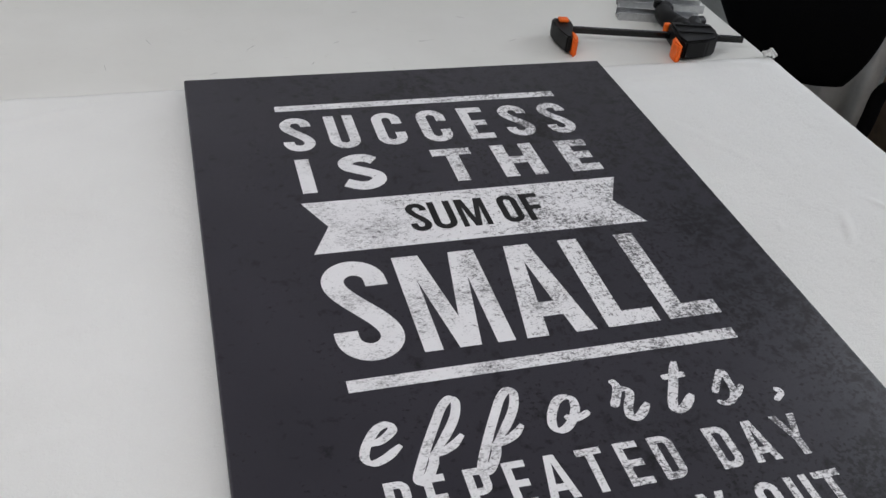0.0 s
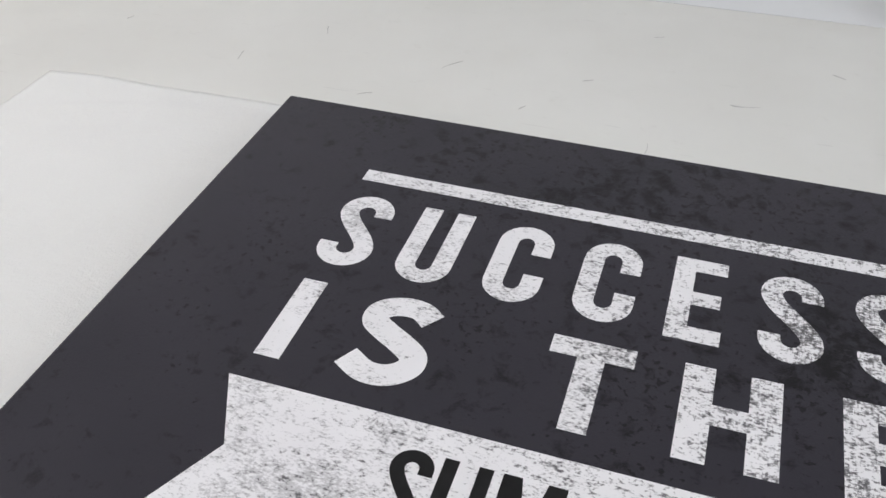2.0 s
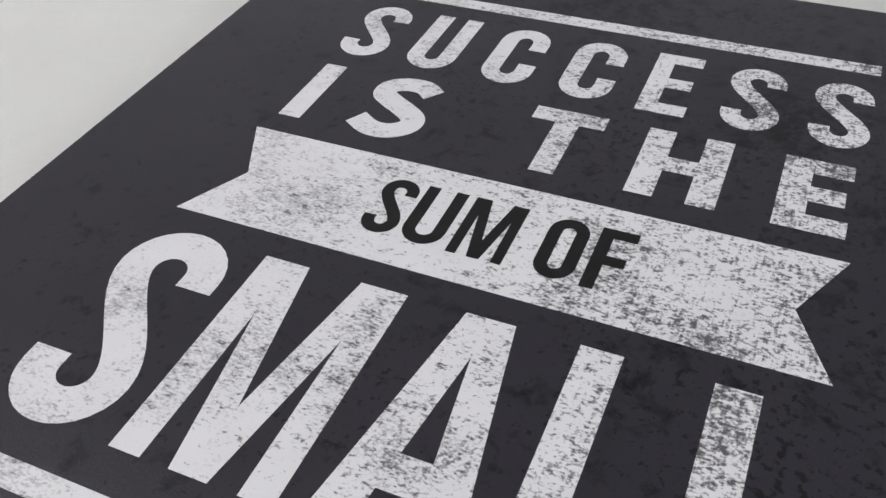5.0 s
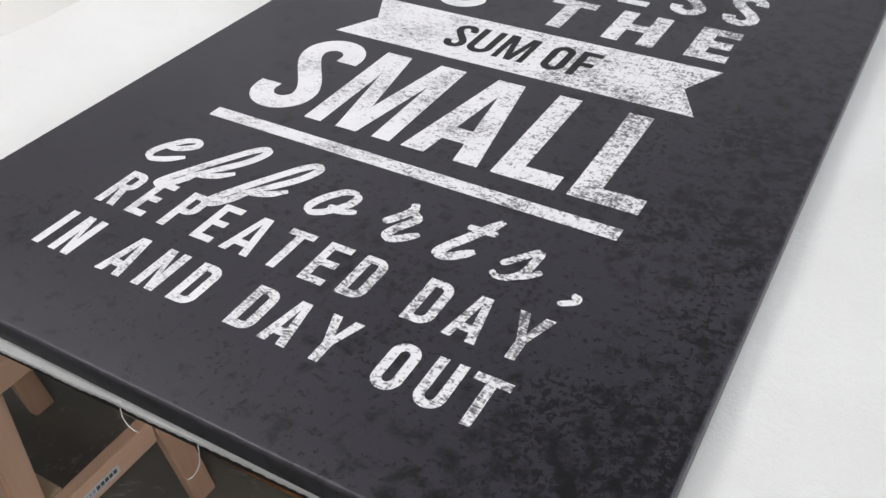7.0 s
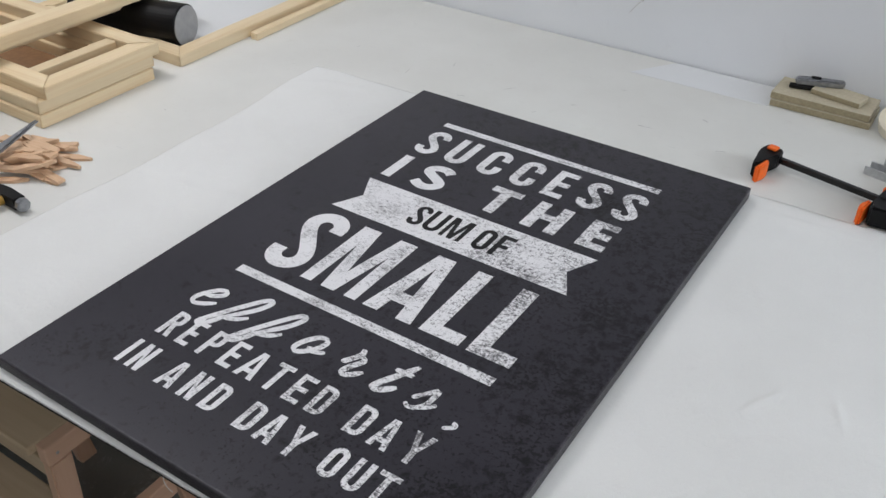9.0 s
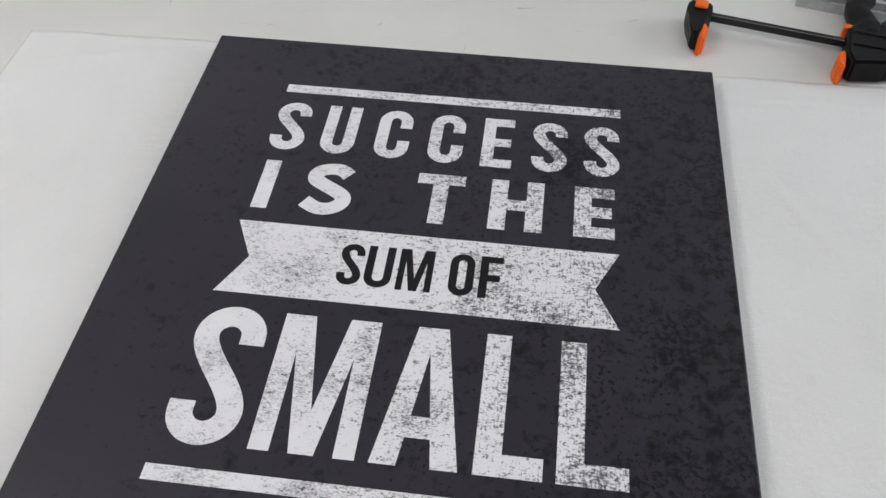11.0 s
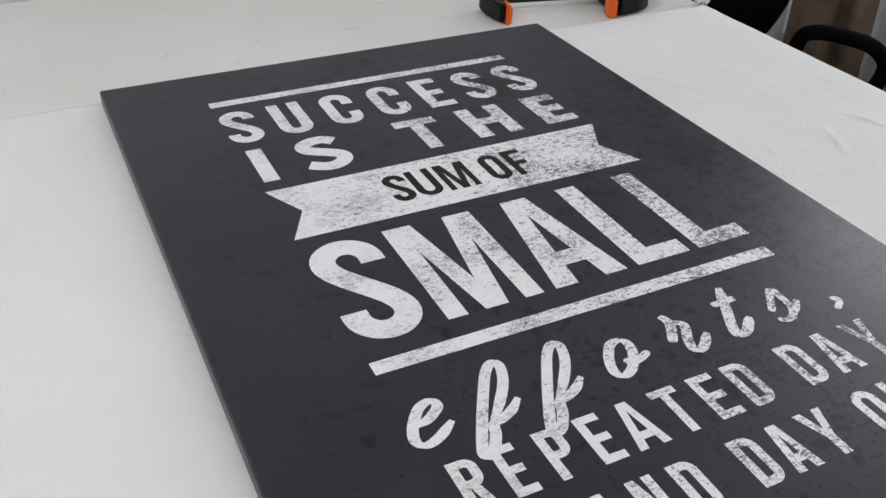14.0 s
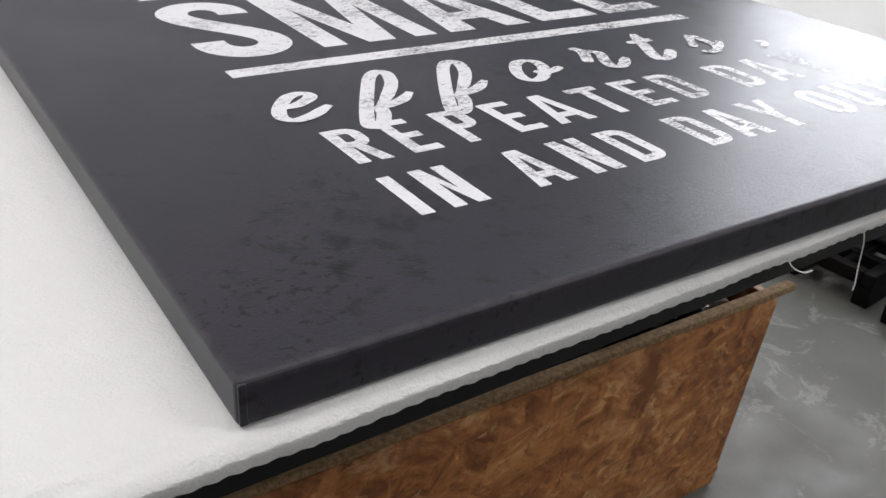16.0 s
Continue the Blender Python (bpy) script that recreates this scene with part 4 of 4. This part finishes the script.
def stretcher_frame(x0, x1, y0, y1, z, t, bw, label, inner=()):
    f = thing("stretcher_frame", label, "wooden frame", pose(x1, y0, z), group="stretcher frames")
    X, Y = x0 - x1, y1 - y0
    g = 0.0004
    part("side_bar", mitred(bmesh.new(), (0, g), (0, Y - g), (-bw, bw + g), (-bw, Y - bw - g), 0, t), PINE_Y, f)
    part("side_bar", slab(bmesh.new(), [(X, Y - g), (X, g), (X + bw, bw + g), (X + bw, Y - bw - g)], 0, t, 0.0016), PINE_Y, f)
    part("end_bar", slab(bmesh.new(), [(X + g, 0), (-g, 0), (-bw - g, bw), (X + bw + g, bw)], 0, t, 0.0016), PINE_X, f)
    part("end_bar", slab(bmesh.new(), [(-g, Y), (X + g, Y), (X + bw + g, Y - bw), (-bw - g, Y - bw)], 0, t, 0.0016), PINE_X, f)
    for off in inner:
        part("cross_bar", cube(-off - 0.03, -off, bw + 0.001, Y - bw - 0.001, 0.003, t - 0.003, bevel=0.0015, seg=1), PINE_Y, f)
    return f


FT = 0.0268
stretcher_frame(-1.15, -0.552, -0.540, -0.248, TB, FT, 0.045, "raw pine stretcher frame at the bottom of a stack")
stretcher_frame(-1.17, -0.556, -0.536, -0.240, TB + FT + 0.0004, FT, 0.045, "raw pine stretcher frame stacked on another")
stretcher_frame(-1.14, -0.548, -0.518, -0.226, TB + 2 * FT + 0.0008, FT, 0.045, "raw pine stretcher frame with an inner bar on the stack", (0.085,))
stretcher_frame(-1.30, -0.765, -0.620, -0.020, TB + 3 * FT + 0.0012, FT, 0.055, "raw pine stretcher frame lying on the stack")
stretcher_frame(-1.32, -0.715, -0.720, 0.020, TB + 4 * FT + 0.0016, FT, 0.058, "wide raw pine stretcher frame on top of the stack")
stretcher_frame(-1.10, -0.553, -0.172, 0.470, TB, FT, 0.045, "long raw pine stretcher frame lying on the bench")
solid("pine_strip", cube(-0.011, 0.011, 0, 0.42, 0, 0.018, bevel=0.0015, seg=1), PINE_Y, "thin raw pine strip beside the long frame", "wood strip", pose(-0.531, 0.045, TB, 0, 0, 0.6))
solid("paper_sheet", slab(bmesh.new(), [(-1.04, -0.12), (-0.602, -0.12), (-0.602, 0.42), (-1.04, 0.42)], TB, TB + 0.0006), PAPER, "white paper sheet inside the long frame", "paper")
# added brown sheet in place of the shaded inner sides of the stack
solid("stack_inside_sheet", slab(bmesh.new(), [(-1.09, -0.49), (-0.602, -0.49), (-0.602, -0.296), (-1.09, -0.296)], TB, TB + 0.003), STACK_INSIDE, "added brown sheet standing in for the frame stack's shaded inner sides", "board")
rl = thing("film_roll", "black film roll with a grey end cap inside the frame", "film roll", pose(-0.632, -0.072, TB + 0.0506, 0, 0, 14))
part("roll", cyl(bmesh.new(), 0.050, 0.30, pose(-0.15, 0, 0, 0, 90, 0), 40, bevel=0.002), BLACK, rl)
part("end_cap", cyl(bmesh.new(), 0.047, 0.003, pose(0.0016, 0, 0, 0, 90, 0), 40, bevel=0.001), GREYCAP, rl, "grey card end cap")

# ---- pile of wooden wedges ----
def wedge():
    w = bmesh.new()
    slab(w, [(-0.037, -0.0065), (0.012, -0.0065), (0.037, -0.0025), (0.039, 0.002), (0.012, 0.0065), (-0.037, 0.0065)], 0, 0.0058, 0.0008)
    return w


wm = mesh_of(wedge(), "wooden_wedge", BEECH)
random.seed(5)
placed = []
for k in range(46):
    layer = 0 if k < 22 else (1 if k < 37 else 2)
    rad = (0.085, 0.062, 0.035)[layer]
    a, q = random.uniform(0, 6.28), rad * math.sqrt(random.random())
    x, y = -0.448 + 1.05 * q * math.cos(a), -0.640 + 0.85 * q * math.sin(a)
    near = sum(1 for px, py in placed if (px - x) ** 2 + (py - y) ** 2 < 0.028 ** 2)
    placed.append((x, y))
    z = TB + 0.0061 * min(near, 5) + 0.0002
    ob = new("wooden_wedge", wm)
    ob.matrix_world = pose(x, y, z, random.uniform(-5, 5), random.uniform(-9, 9) if near else 0, random.uniform(-8, 58) + (180 if random.random() < 0.4 else 0))
    ob.scale = (random.uniform(0.85, 1.15), random.uniform(0.9, 1.3), random.uniform(0.9, 1.25))
    tagged(ob, "small pale beech wedge in a loose pile", "wedge", "wooden wedges")

# hammer and scissors by the pile
hm = thing("hammer", "small hammer with black steel head and varnished handle", "hammer", pose(-0.337, -0.748, TB + 0.015, 0, 0, -4))
part("head", slab(bmesh.new(), [(-0.078, -0.004), (-0.03, -0.011), (0.012, -0.011), (0.012, 0.011), (-0.03, 0.011), (-0.078, 0.004)], -0.0115, 0.0115, 0.002), BLACK, hm, "black forged head")
part("striking_face", cyl(bmesh.new(), 0.0125, 0.012, pose(0.018, 0, 0, 0, 90, 0), 8, bevel=0.0015), STEEL, hm, "bare steel striking face")
bm = bmesh.new()
tube(bm, [(-0.022 - 0.05 * k / 8, -0.012 - 0.24 * k / 8, 0) for k in range(9)], [0.008, 0.008, 0.0085, 0.0095, 0.0105, 0.011, 0.011, 0.011, 0.010], 12)
part("handle", bm, YELLOW, hm, "varnished yellow handle", True)
sc = thing("scissors", "scissors with steel blades and red grips on the wedges", "scissors", pose(-0.455, -0.705, TB + 0.046, 0, -7, 100))
part("blade", slab(bmesh.new(), [(-0.03, -0.006), (0.02, -0.009), (0.118, -0.001), (0.118, 0.001), (0.02, 0.006), (-0.03, 0.006)], 0, 0.0025, 0.0004), STEEL, sc, "steel blade")
part("blade", slab(bmesh.new(), [(-0.03, -0.006), (0.02, -0.006), (0.115, 0.001), (0.115, 0.0035), (0.02, 0.009), (-0.03, 0.006)], 0.003, 0.0055, 0.0004), STEEL, sc, "steel blade")
for sg in (1, -1):
    bm = bmesh.new()
    tube(bm, [(-0.062 + 0.034 * math.cos(t), sg * 0.020 + 0.017 * math.sin(t), 0.003) for t in (6.283 * k / 24 for k in range(24))], 0.0055, 8, True)
    part("grip", bm, RED, sc, "red plastic grip", True)

# ---- step stool ----
SX0, SX1 = -0.535, -0.100       # outer faces of the two side frames
st = thing("step_stool", "wooden two-step stool with a white label under the bench", "step stool")


def leg_bar(y0, z0, y1, z1, w, x0, x1):
    """A flat bar in the plane of a side frame, from a lower to an upper point, cut level at both ends."""
    bm = bmesh.new()
    slab(bm, [(y0 - w / 2, z0), (y0 + w / 2, z0), (y1 + w / 2, z1), (y1 - w / 2, z1)], x0, x1, 0.003)
    bmesh.ops.transform(bm, matrix=Matrix(((0, 0, 1, 0), (1, 0, 0, 0), (0, 1, 0, 0), (0, 0, 0, 1))), verts=bm.verts)
    return bm


for xa, xb in ((SX1 - 0.024, SX1), (SX0, SX0 + 0.024)):
    part("front_leg", leg_bar(-0.940, 0.2625, -0.929, 0.4995, 0.043, xa, xb), ASPEN_Z, st)
    part("rear_leg", leg_bar(-0.668, 0.0, -0.738, 0.4995, 0.044, xa, xb), ASPEN_Z, st)
    part("step_leg", leg_bar(-1.072, 0.0, -1.026, 0.2135, 0.046, xa, xb), ASPEN_Z, st)
    part("top_rail", cube(xa, xb, -0.953, -0.712, 0.5, 0.541, bevel=0.003), ASPEN_Y, st)
    part("lower_rail", cube(xa, xb, -1.052, -0.7275, 0.214, 0.262, bevel=0.003), ASPEN_Y, st)
    sx = xb if xb == SX1 else xa
    for sy, sz in ((-0.932, 0.518), (-0.702, 0.241), (-1.022, 0.236)):
        part("screw_head", cyl(bmesh.new(), 0.0032, 0.002, pose(sx, sy, sz, 0, 90, 0), 14, bevel=0.0006), ALU, st, "steel screw head")
part("seat", cube(SX0 + 0.0245, SX1 - 0.0245, -0.968, -0.700, 0.5235, 0.541, bevel=0.004), ASPEN_X, st, "wide worn wooden seat")
part("step", cube(SX0 + 0.0245, SX1 - 0.0245, -1.115, -0.880, 0.2440, 0.2625, bevel=0.004), ASPEN_X, st, "wide worn wooden step")
part("back_rail", cube(SX0 + 0.0245, SX1 - 0.0245, -0.715, -0.691, 0.216, 0.261, bevel=0.003), ASPEN_X, st)
part("front_rail", cube(SX0 + 0.0245, SX1 - 0.0245, -0.948, -0.924, 0.455, 0.499, bevel=0.003), ASPEN_X, st)
lb = part("label", cube(SX1, SX1 + 0.0006, -0.907, -0.803, 0.2255, 0.2425, bevel=0.0002, seg=1), LABEL, st, "white paper label")
for k in range(8):
    y = -0.903 + k * 0.0068
    part("label_mark", cube(SX1 + 0.0006, SX1 + 0.0009, y, y + (0.0046 if k % 4 else 0.0030), 0.2315, 0.2385), LABEL_GREY, lb, "pale grey bar on the label")
for k in range(5):
    y = -0.8475 + k * 0.0082
    part("label_mark", cube(SX1 + 0.0006, SX1 + 0.0009, y, y + 0.0062, 0.2312, 0.2390), LABEL_INK, lb, "dark bar on the label")
part("label_mark", cube(SX1 + 0.0006, SX1 + 0.0009, -0.885, -0.825, 0.2275, 0.2288), LABEL_GREY, lb, "pale grey bar on the label")

# ---- strand board bin under the bench ----
bn = thing("board_bin", "open strand board bin full of black film under the bench", "bin")
BX0, BX1, BY0, BY1, BZ = -0.42, 1.003, -0.600, 0.08, 0.372
BXF = 0.955          # the open side's foot
upright = Matrix(((1, 0, 0, 0), (0, 0, 1, 0), (0, 1, 0, 0), (0, 0, 0, 1)))
part("front_panel", slab(bmesh.new(), [(BX0, 0.004), (BXF, 0.004), (BX1, BZ - 0.012), (BX0, BZ - 0.012)], BY0, BY0 + 0.015, 0.0012, upright), OSB, bn, "brown strand board front")
part("top_edge", cube(BX0, BX1 + 0.035, BY0 - 0.002, BY0 + 0.016, BZ - 0.0115, BZ, bevel=0.0015, seg=1), OSB_EDGE, bn, "rough pale strip along the top edge")
part("side_panel", slab(bmesh.new(), [(BXF - 0.0155, 0.004), (BXF - 0.0005, 0.004), (BX1 - 0.0005, BZ - 0.012), (BX1 - 0.0155, BZ - 0.012)], BY0 + 0.0155, BY1 - 0.0155, 0.0012, upright), OSB, bn)
part("side_panel", cube(BX0 + 0.0005, BX0 + 0.015, BY0 + 0.0155, BY1, 0.004, BZ - 0.012, bevel=0.0015, seg=1), OSB, bn)
part("back_panel", cube(BX0 + 0.016, BX1 - 0.016, BY1 - 0.015, BY1, 0.004, BZ, bevel=0.0015, seg=1), OSB, bn)
part("base_panel", cube(BX0 + 0.016, BX1 - 0.016, BY0 + 0.016, BY1 - 0.016, 0.004, 0.016), OSB, bn)


def crumple(x0, x1, y0, y1, z0, amp, nx, ny, seed, fr):
    """Crumpled film as a creased heightfield with closed sides."""
    bm = bmesh.new()
    g = []
    for j in range(ny + 1):
        row = []
        for i in range(nx + 1):
            u, v = i / nx, j / ny
            x, y = x0 + (x1 - x0) * u, y0 + (y1 - y0) * v
            p = Vector((x * fr, y * fr, seed))
            z = z0 + amp * (1 - 2 * abs(noise.noise(p))) + 0.4 * amp * (1 - 2 * abs(noise.noise(p * 2.7)))
            e = min(u, 1 - u, v, 1 - v)
            row.append(bm.verts.new((x, y, z - amp * 1.2 * max(0, 1 - e * 8))))
        g.append(row)
    for j in range(ny):
        for i in range(nx):
            bm.faces.new((g[j][i], g[j][i + 1], g[j + 1][i + 1], g[j + 1][i]))
    rim = [g[0][i] for i in range(nx + 1)] + [g[j][nx] for j in range(1, ny + 1)] + [g[ny][i] for i in range(nx - 1, -1, -1)] + [g[j][0] for j in range(ny - 1, 0, -1)]
    low = [bm.verts.new((v.co.x, v.co.y, z0 - amp * 3)) for v in rim]
    for k in range(len(rim)):
        bm.faces.new((rim[k], low[k], low[(k + 1) % len(rim)], rim[(k + 1) % len(rim)]))
    bm.faces.new(low[::-1])
    return bm


solid("black_film", crumple(BX0 + 0.02, BX1 - 0.02, BY0 + 0.018, BY1 - 0.02, 0.085, 0.020, 90, 45, 1.0, 6.0), BAG, "crumpled black plastic film heaped in the bin", "plastic film", smooth=True, m=pose(0, 0, 0.248))
solid("clear_film", crumple(0.24, 0.40, BY0 + 0.02, BY0 + 0.20, 0.03, 0.008, 26, 18, 4.0, 13.0), CLEAR, "crumpled grey bubble film lying on the black film", "plastic film", smooth=True, m=pose(0, 0, 0.330))

# curved film offcut standing in the bin, with a pale strip along its top edge, and a scrap of foil
def film_blade():
    f = thing("film_offcut", "curved grey film offcut sticking out of the bin", "plastic film")
    rows = []
    bm = bmesh.new()
    for i in range(19):
        u = i / 18
        x = 0.655 + 0.150 * u
        top = 0.372 + 0.034 * math.sin(math.pi * (0.12 + 0.80 * u)) - 0.014 * u
        rows.append([(x + 0.012 * v * math.sin(3 * u), -0.560 - 0.022 * v * v + 0.016 * math.sin(2.6 * u), 0.335 + (top - 0.335) * v) for v in (0, 0.3, 0.6, 0.85, 1.0)])
    grid = [[bm.verts.new(p) for p in r] for r in rows]
    back = [[bm.verts.new((p[0], p[1] + 0.0012, p[2])) for p in r] for r in rows]
    for g, flip in ((grid, False), (back, True)):
        for i in range(18):
            for j in range(4):
                q = (g[i][j], g[i + 1][j], g[i + 1][j + 1], g[i][j + 1])
                bm.faces.new(q[::-1] if flip else q)
    part("sheet", bm, CLEAR, f, "", True)
    part("pale_strip", tube(bmesh.new(), [r[-1] for r in rows], 0.0009, 6), GREYCAP, f, "pale strip along the top edge", True)


film_blade()
solid("foil_scrap", crumple(0.865, 0.925, -0.575, -0.535, 0.016, 0.007, 14, 10, 9.0, 30.0), FOIL, "crumpled shiny foil scrap on the black film", "foil", smooth=False, m=pose(0, 0, 0.345))

# ---- pallets and rolls at the side ----
def pallet(m, label):
    p = thing("plastic_pallet", label, "pallet", m, group="black pallets")
    L, W, H = 0.60, 0.40, 0.085
    for y in (0.0, W / 2 - 0.02, W - 0.04):
        part("runner", cube(0, L, y, y + 0.04, 0, 0.05, bevel=0.004), BLACK, p)
    part("rim", cube(0, L, 0, 0.03, 0.0505, H, bevel=0.004), BLACK, p)
    part("rim", cube(0, L, W - 0.03, W, 0.0505, H, bevel=0.004), BLACK, p)
    part("rim", cube(0, 0.03, 0.0305, W - 0.0305, 0.0505, H, bevel=0.004), BLACK, p)
    part("rim", cube(L - 0.03, L, 0.0305, W - 0.0305, 0.0505, H, bevel=0.004), BLACK, p)
    for k in range(5):
        x = 0.09 + k * 0.1
        part("slat", cube(x, x + 0.022, 0.0305, W - 0.0305, 0.0505, H - 0.004, bevel=0.003), BLACK, p)
    for k in range(3):
        y = 0.085 + k * 0.1
        part("cross_slat", cube(0.0305, L - 0.0305, y, y + 0.018, 0.0515, H - 0.010, bevel=0.003), BLACK, p)
    return p


pallet(pose(1.705, -0.385, 0, 0, 0, 6), "black plastic pallet on the concrete floor")
pallet(pose(1.715, -0.830, 0, 0, 0, 4), "black plastic pallet beside another pallet")
solid("foam_block", cube(-0.07, 0.07, -0.035, 0.035, 0, 0.035, bevel=0.003), FOAM, "white foam block lying on the black pallet", "foam block", pose(1.775, -0.185, 0.086, 0, 0, 50))
fr = ring_roll("film_roll", 0.095, 0.064, 0.500, CREAM, CORE, "large cream film roll standing on the pallet", "film roll", pose(2.02, -0.075, 0.0855))
part("label_disc", cyl(bmesh.new(), 0.0635, 0.002, pose(0, 0, 0.494), 40), CORE, fr, "pale printed end label")
part("label_mark", cube(-0.03, 0.02, 0.01, 0.025, 0.4952, 0.4956), RED, fr, "red bar on the label")
bm = cyl(bmesh.new(), 0.075, 0.20, pose(0, 0, 0.10), 40, bevel=0.012)
for v in bm.verts:
    v.co += 0.006 * Vector((noise.noise(v.co * 22), noise.noise(v.co * 22 + Vector((5, 0, 0))), 0))
solid("wrapped_roll", bm, CLEAR, "roll wrapped in shiny clear film on the pallet", "wrapped roll", pose(1.93, -0.275, 0.0855), smooth=False)

# ---- curtains and standing cloth rolls ----
def drape(p0, p1, z1, waves, depth, mat, label):
    bm = bmesh.new()
    p0, p1 = Vector((*p0, 0)), Vector((*p1, 0))
    d = p1 - p0
    nrm = Vector((-d.y, d.x, 0)).normalized()
    n = waves * 12
    front, back = [], []
    for side, lst in ((0.0, front), (0.004, back)):
        for k in range(n + 1):
            u = k / n
            off = depth * (math.sin(u * waves * 6.283) + 0.35 * math.sin(u * waves * 6.283 * 1.7 + 1.0))
            q = p0 + d * u + nrm * (off + side)
            lst.append([bm.verts.new((q.x + 0.012 * noise.noise(Vector((u * 9, z * 2, 1))), q.y + 0.012 * noise.noise(Vector((u * 9, z * 2, 5))), z)) for z in (0.01, z1 * 0.33, z1 * 0.66, z1)])
    for lst, flip in ((front, False), (back, True)):
        for k in range(n):
            for j in range(3):
                q = (lst[k][j], lst[k + 1][j], lst[k + 1][j + 1], lst[k][j + 1])
                bm.faces.new(q[::-1] if flip else q)
    for k in range(n):
        bm.faces.new((front[k][3], front[k + 1][3], back[k + 1][3], back[k][3]))
        bm.faces.new((front[k][0], back[k][0], back[k + 1][0], front[k + 1][0]))
    for k in (0, n):
        for j in range(3):
            bm.faces.new((front[k][j], front[k][j + 1], back[k][j + 1], back[k][j]))
    return solid("curtain", bm, mat, label, "curtain", group="side curtains", smooth=True)


drape((1.98, 1.10), (2.22, 0.86), 1.10, 3, 0.022, PALE, "pale grey curtain hanging in folds behind the chair")
drape((2.23, 0.85), (2.40, 0.66), 1.10, 2, 0.030, BROWN, "brown curtain hanging in folds")
drape((2.405, 0.655), (2.45, 0.60), 1.10, 1, 0.015, PALE, "narrow pale curtain edge between darker cloth")
drape((2.455, 0.595), (2.60, 0.40), 1.10, 3, 0.026, SAGE, "grey green curtain hanging in folds")
drape((2.605, 0.395), (2.70, 0.16), 1.10, 2, 0.030, TAUPE, "taupe curtain hanging in folds")
drape((2.70, 0.15), (2.74, -0.25), 1.10, 2, 0.040, TAN, "tan curtain hanging in folds")
drape((2.74, -0.26), (2.76, -1.30), 1.10, 7, 0.030, PALE, "pale grey curtain hanging in folds")
solid("black_cable", tube(bmesh.new(), spline([(2.55, 0.35, 1.0), (2.53, 0.34, 0.75), (2.545, 0.36, 0.5), (2.53, 0.34, 0.25), (2.54, 0.35, 0.01)], 6), 0.005, 8), BLACK, "black cable hanging in front of the curtain", "cable", smooth=True)

# ---- office chair ----
ch = thing("office_chair", "black office chair with loop armrests beside the bench", "office chair", pose(1.47, 0.485, 0, 0, 0, 90))
bm = bmesh.new()
nx, nz = 18, 18
front, back = [], []
for side, lst in ((-0.030, front), (0.030, back)):
    for j in range(nz + 1):
        row = []
        for i in range(nx + 1):
            a, b = 2 * i / nx - 1, 2 * j / nz - 1
            edge = max(abs(a), abs(b)) ** 6
            x = 0.060 + 0.345 * a * (1 - 0.20 * b * b)
            z = 0.265 * b * (1 - 0.26 * a * a)
            y = side * (1 - 0.75 * edge) - 0.03 * (1 - a * a) * 0 + 0.035 * a * a * -1
            row.append(bm.verts.new((x, y, 0.80 + z)))
        lst.append(row)
for lst, flip in ((front, False), (back, True)):
    for j in range(nz):
        for i in range(nx):
            q = (lst[j][i], lst[j][i + 1], lst[j + 1][i + 1], lst[j + 1][i])
            bm.faces.new(q[::-1] if flip else q)
def rimof(l):
    return [l[0][i] for i in range(nx + 1)] + [l[j][nx] for j in range(1, nz + 1)] + [l[nz][i] for i in range(nx - 1, -1, -1)] + [l[j][0] for j in range(nz - 1, 0, -1)]
ra, rb = rimof(front), rimof(back)
for k in range(len(ra)):
    bm.faces.new((ra[k], rb[k], rb[(k + 1) % len(ra)], ra[(k + 1) % len(ra)]))
part("backrest", bm, MESHBLACK, ch, "black padded backrest", True)
part("seat", cube(-0.20, 0.25, -0.17, 0.23, 0.36, 0.42, bevel=0.03, seg=4), MESHBLACK, ch, "black padded seat")
part("spine", tube(bmesh.new(), spline([(0.04, 0.06, 0.35), (0.04, -0.04, 0.345), (0.04, -0.075, 0.42), (0.04, -0.045, 0.60)], 6), 0.018, 10), BLACK, ch, "", True)
for sg in (1, -1):
    bm = tube(bmesh.new(), spline([(sg * 0.235, -0.13, 0.40), (sg * 0.245, -0.13, 0.52), (sg * 0.245, -0.135, 0.595), (sg * 0.27, -0.15, 0.622), (sg * 0.32, -0.195, 0.622), (sg * 0.37, -0.245, 0.605), (sg * 0.395, -0.27, 0.56), (sg * 0.37, -0.26, 0.48), (sg * 0.30, -0.19, 0.41), (sg * 0.18, -0.12, 0.39)], 6), 0.0185, 12)
    part("armrest", bm, MESHBLACK, ch, "black loop armrest", True)
part("gas_lift", cyl(bmesh.new(), 0.025, 0.27, pose(0.03, 0.03, 0.23), 20), BLACK, ch)
for k in range(5):
    a = radians(72 * k + 18)
    part("base_arm", tube(bmesh.new(), [(0.03, 0.03, 0.11), (0.03 + 0.13 * math.cos(a), 0.03 + 0.13 * math.sin(a), 0.095), (0.03 + 0.24 * math.cos(a), 0.03 + 0.24 * math.sin(a), 0.07)], [0.022, 0.018, 0.014], 8), BLACK, ch)
    part("castor", cyl(bmesh.new(), 0.027, 0.04, pose(0.03 + 0.24 * math.cos(a), 0.03 + 0.24 * math.sin(a), 0.0275, 90, 0, math.degrees(a)), 16, bevel=0.004), BLACK, ch)
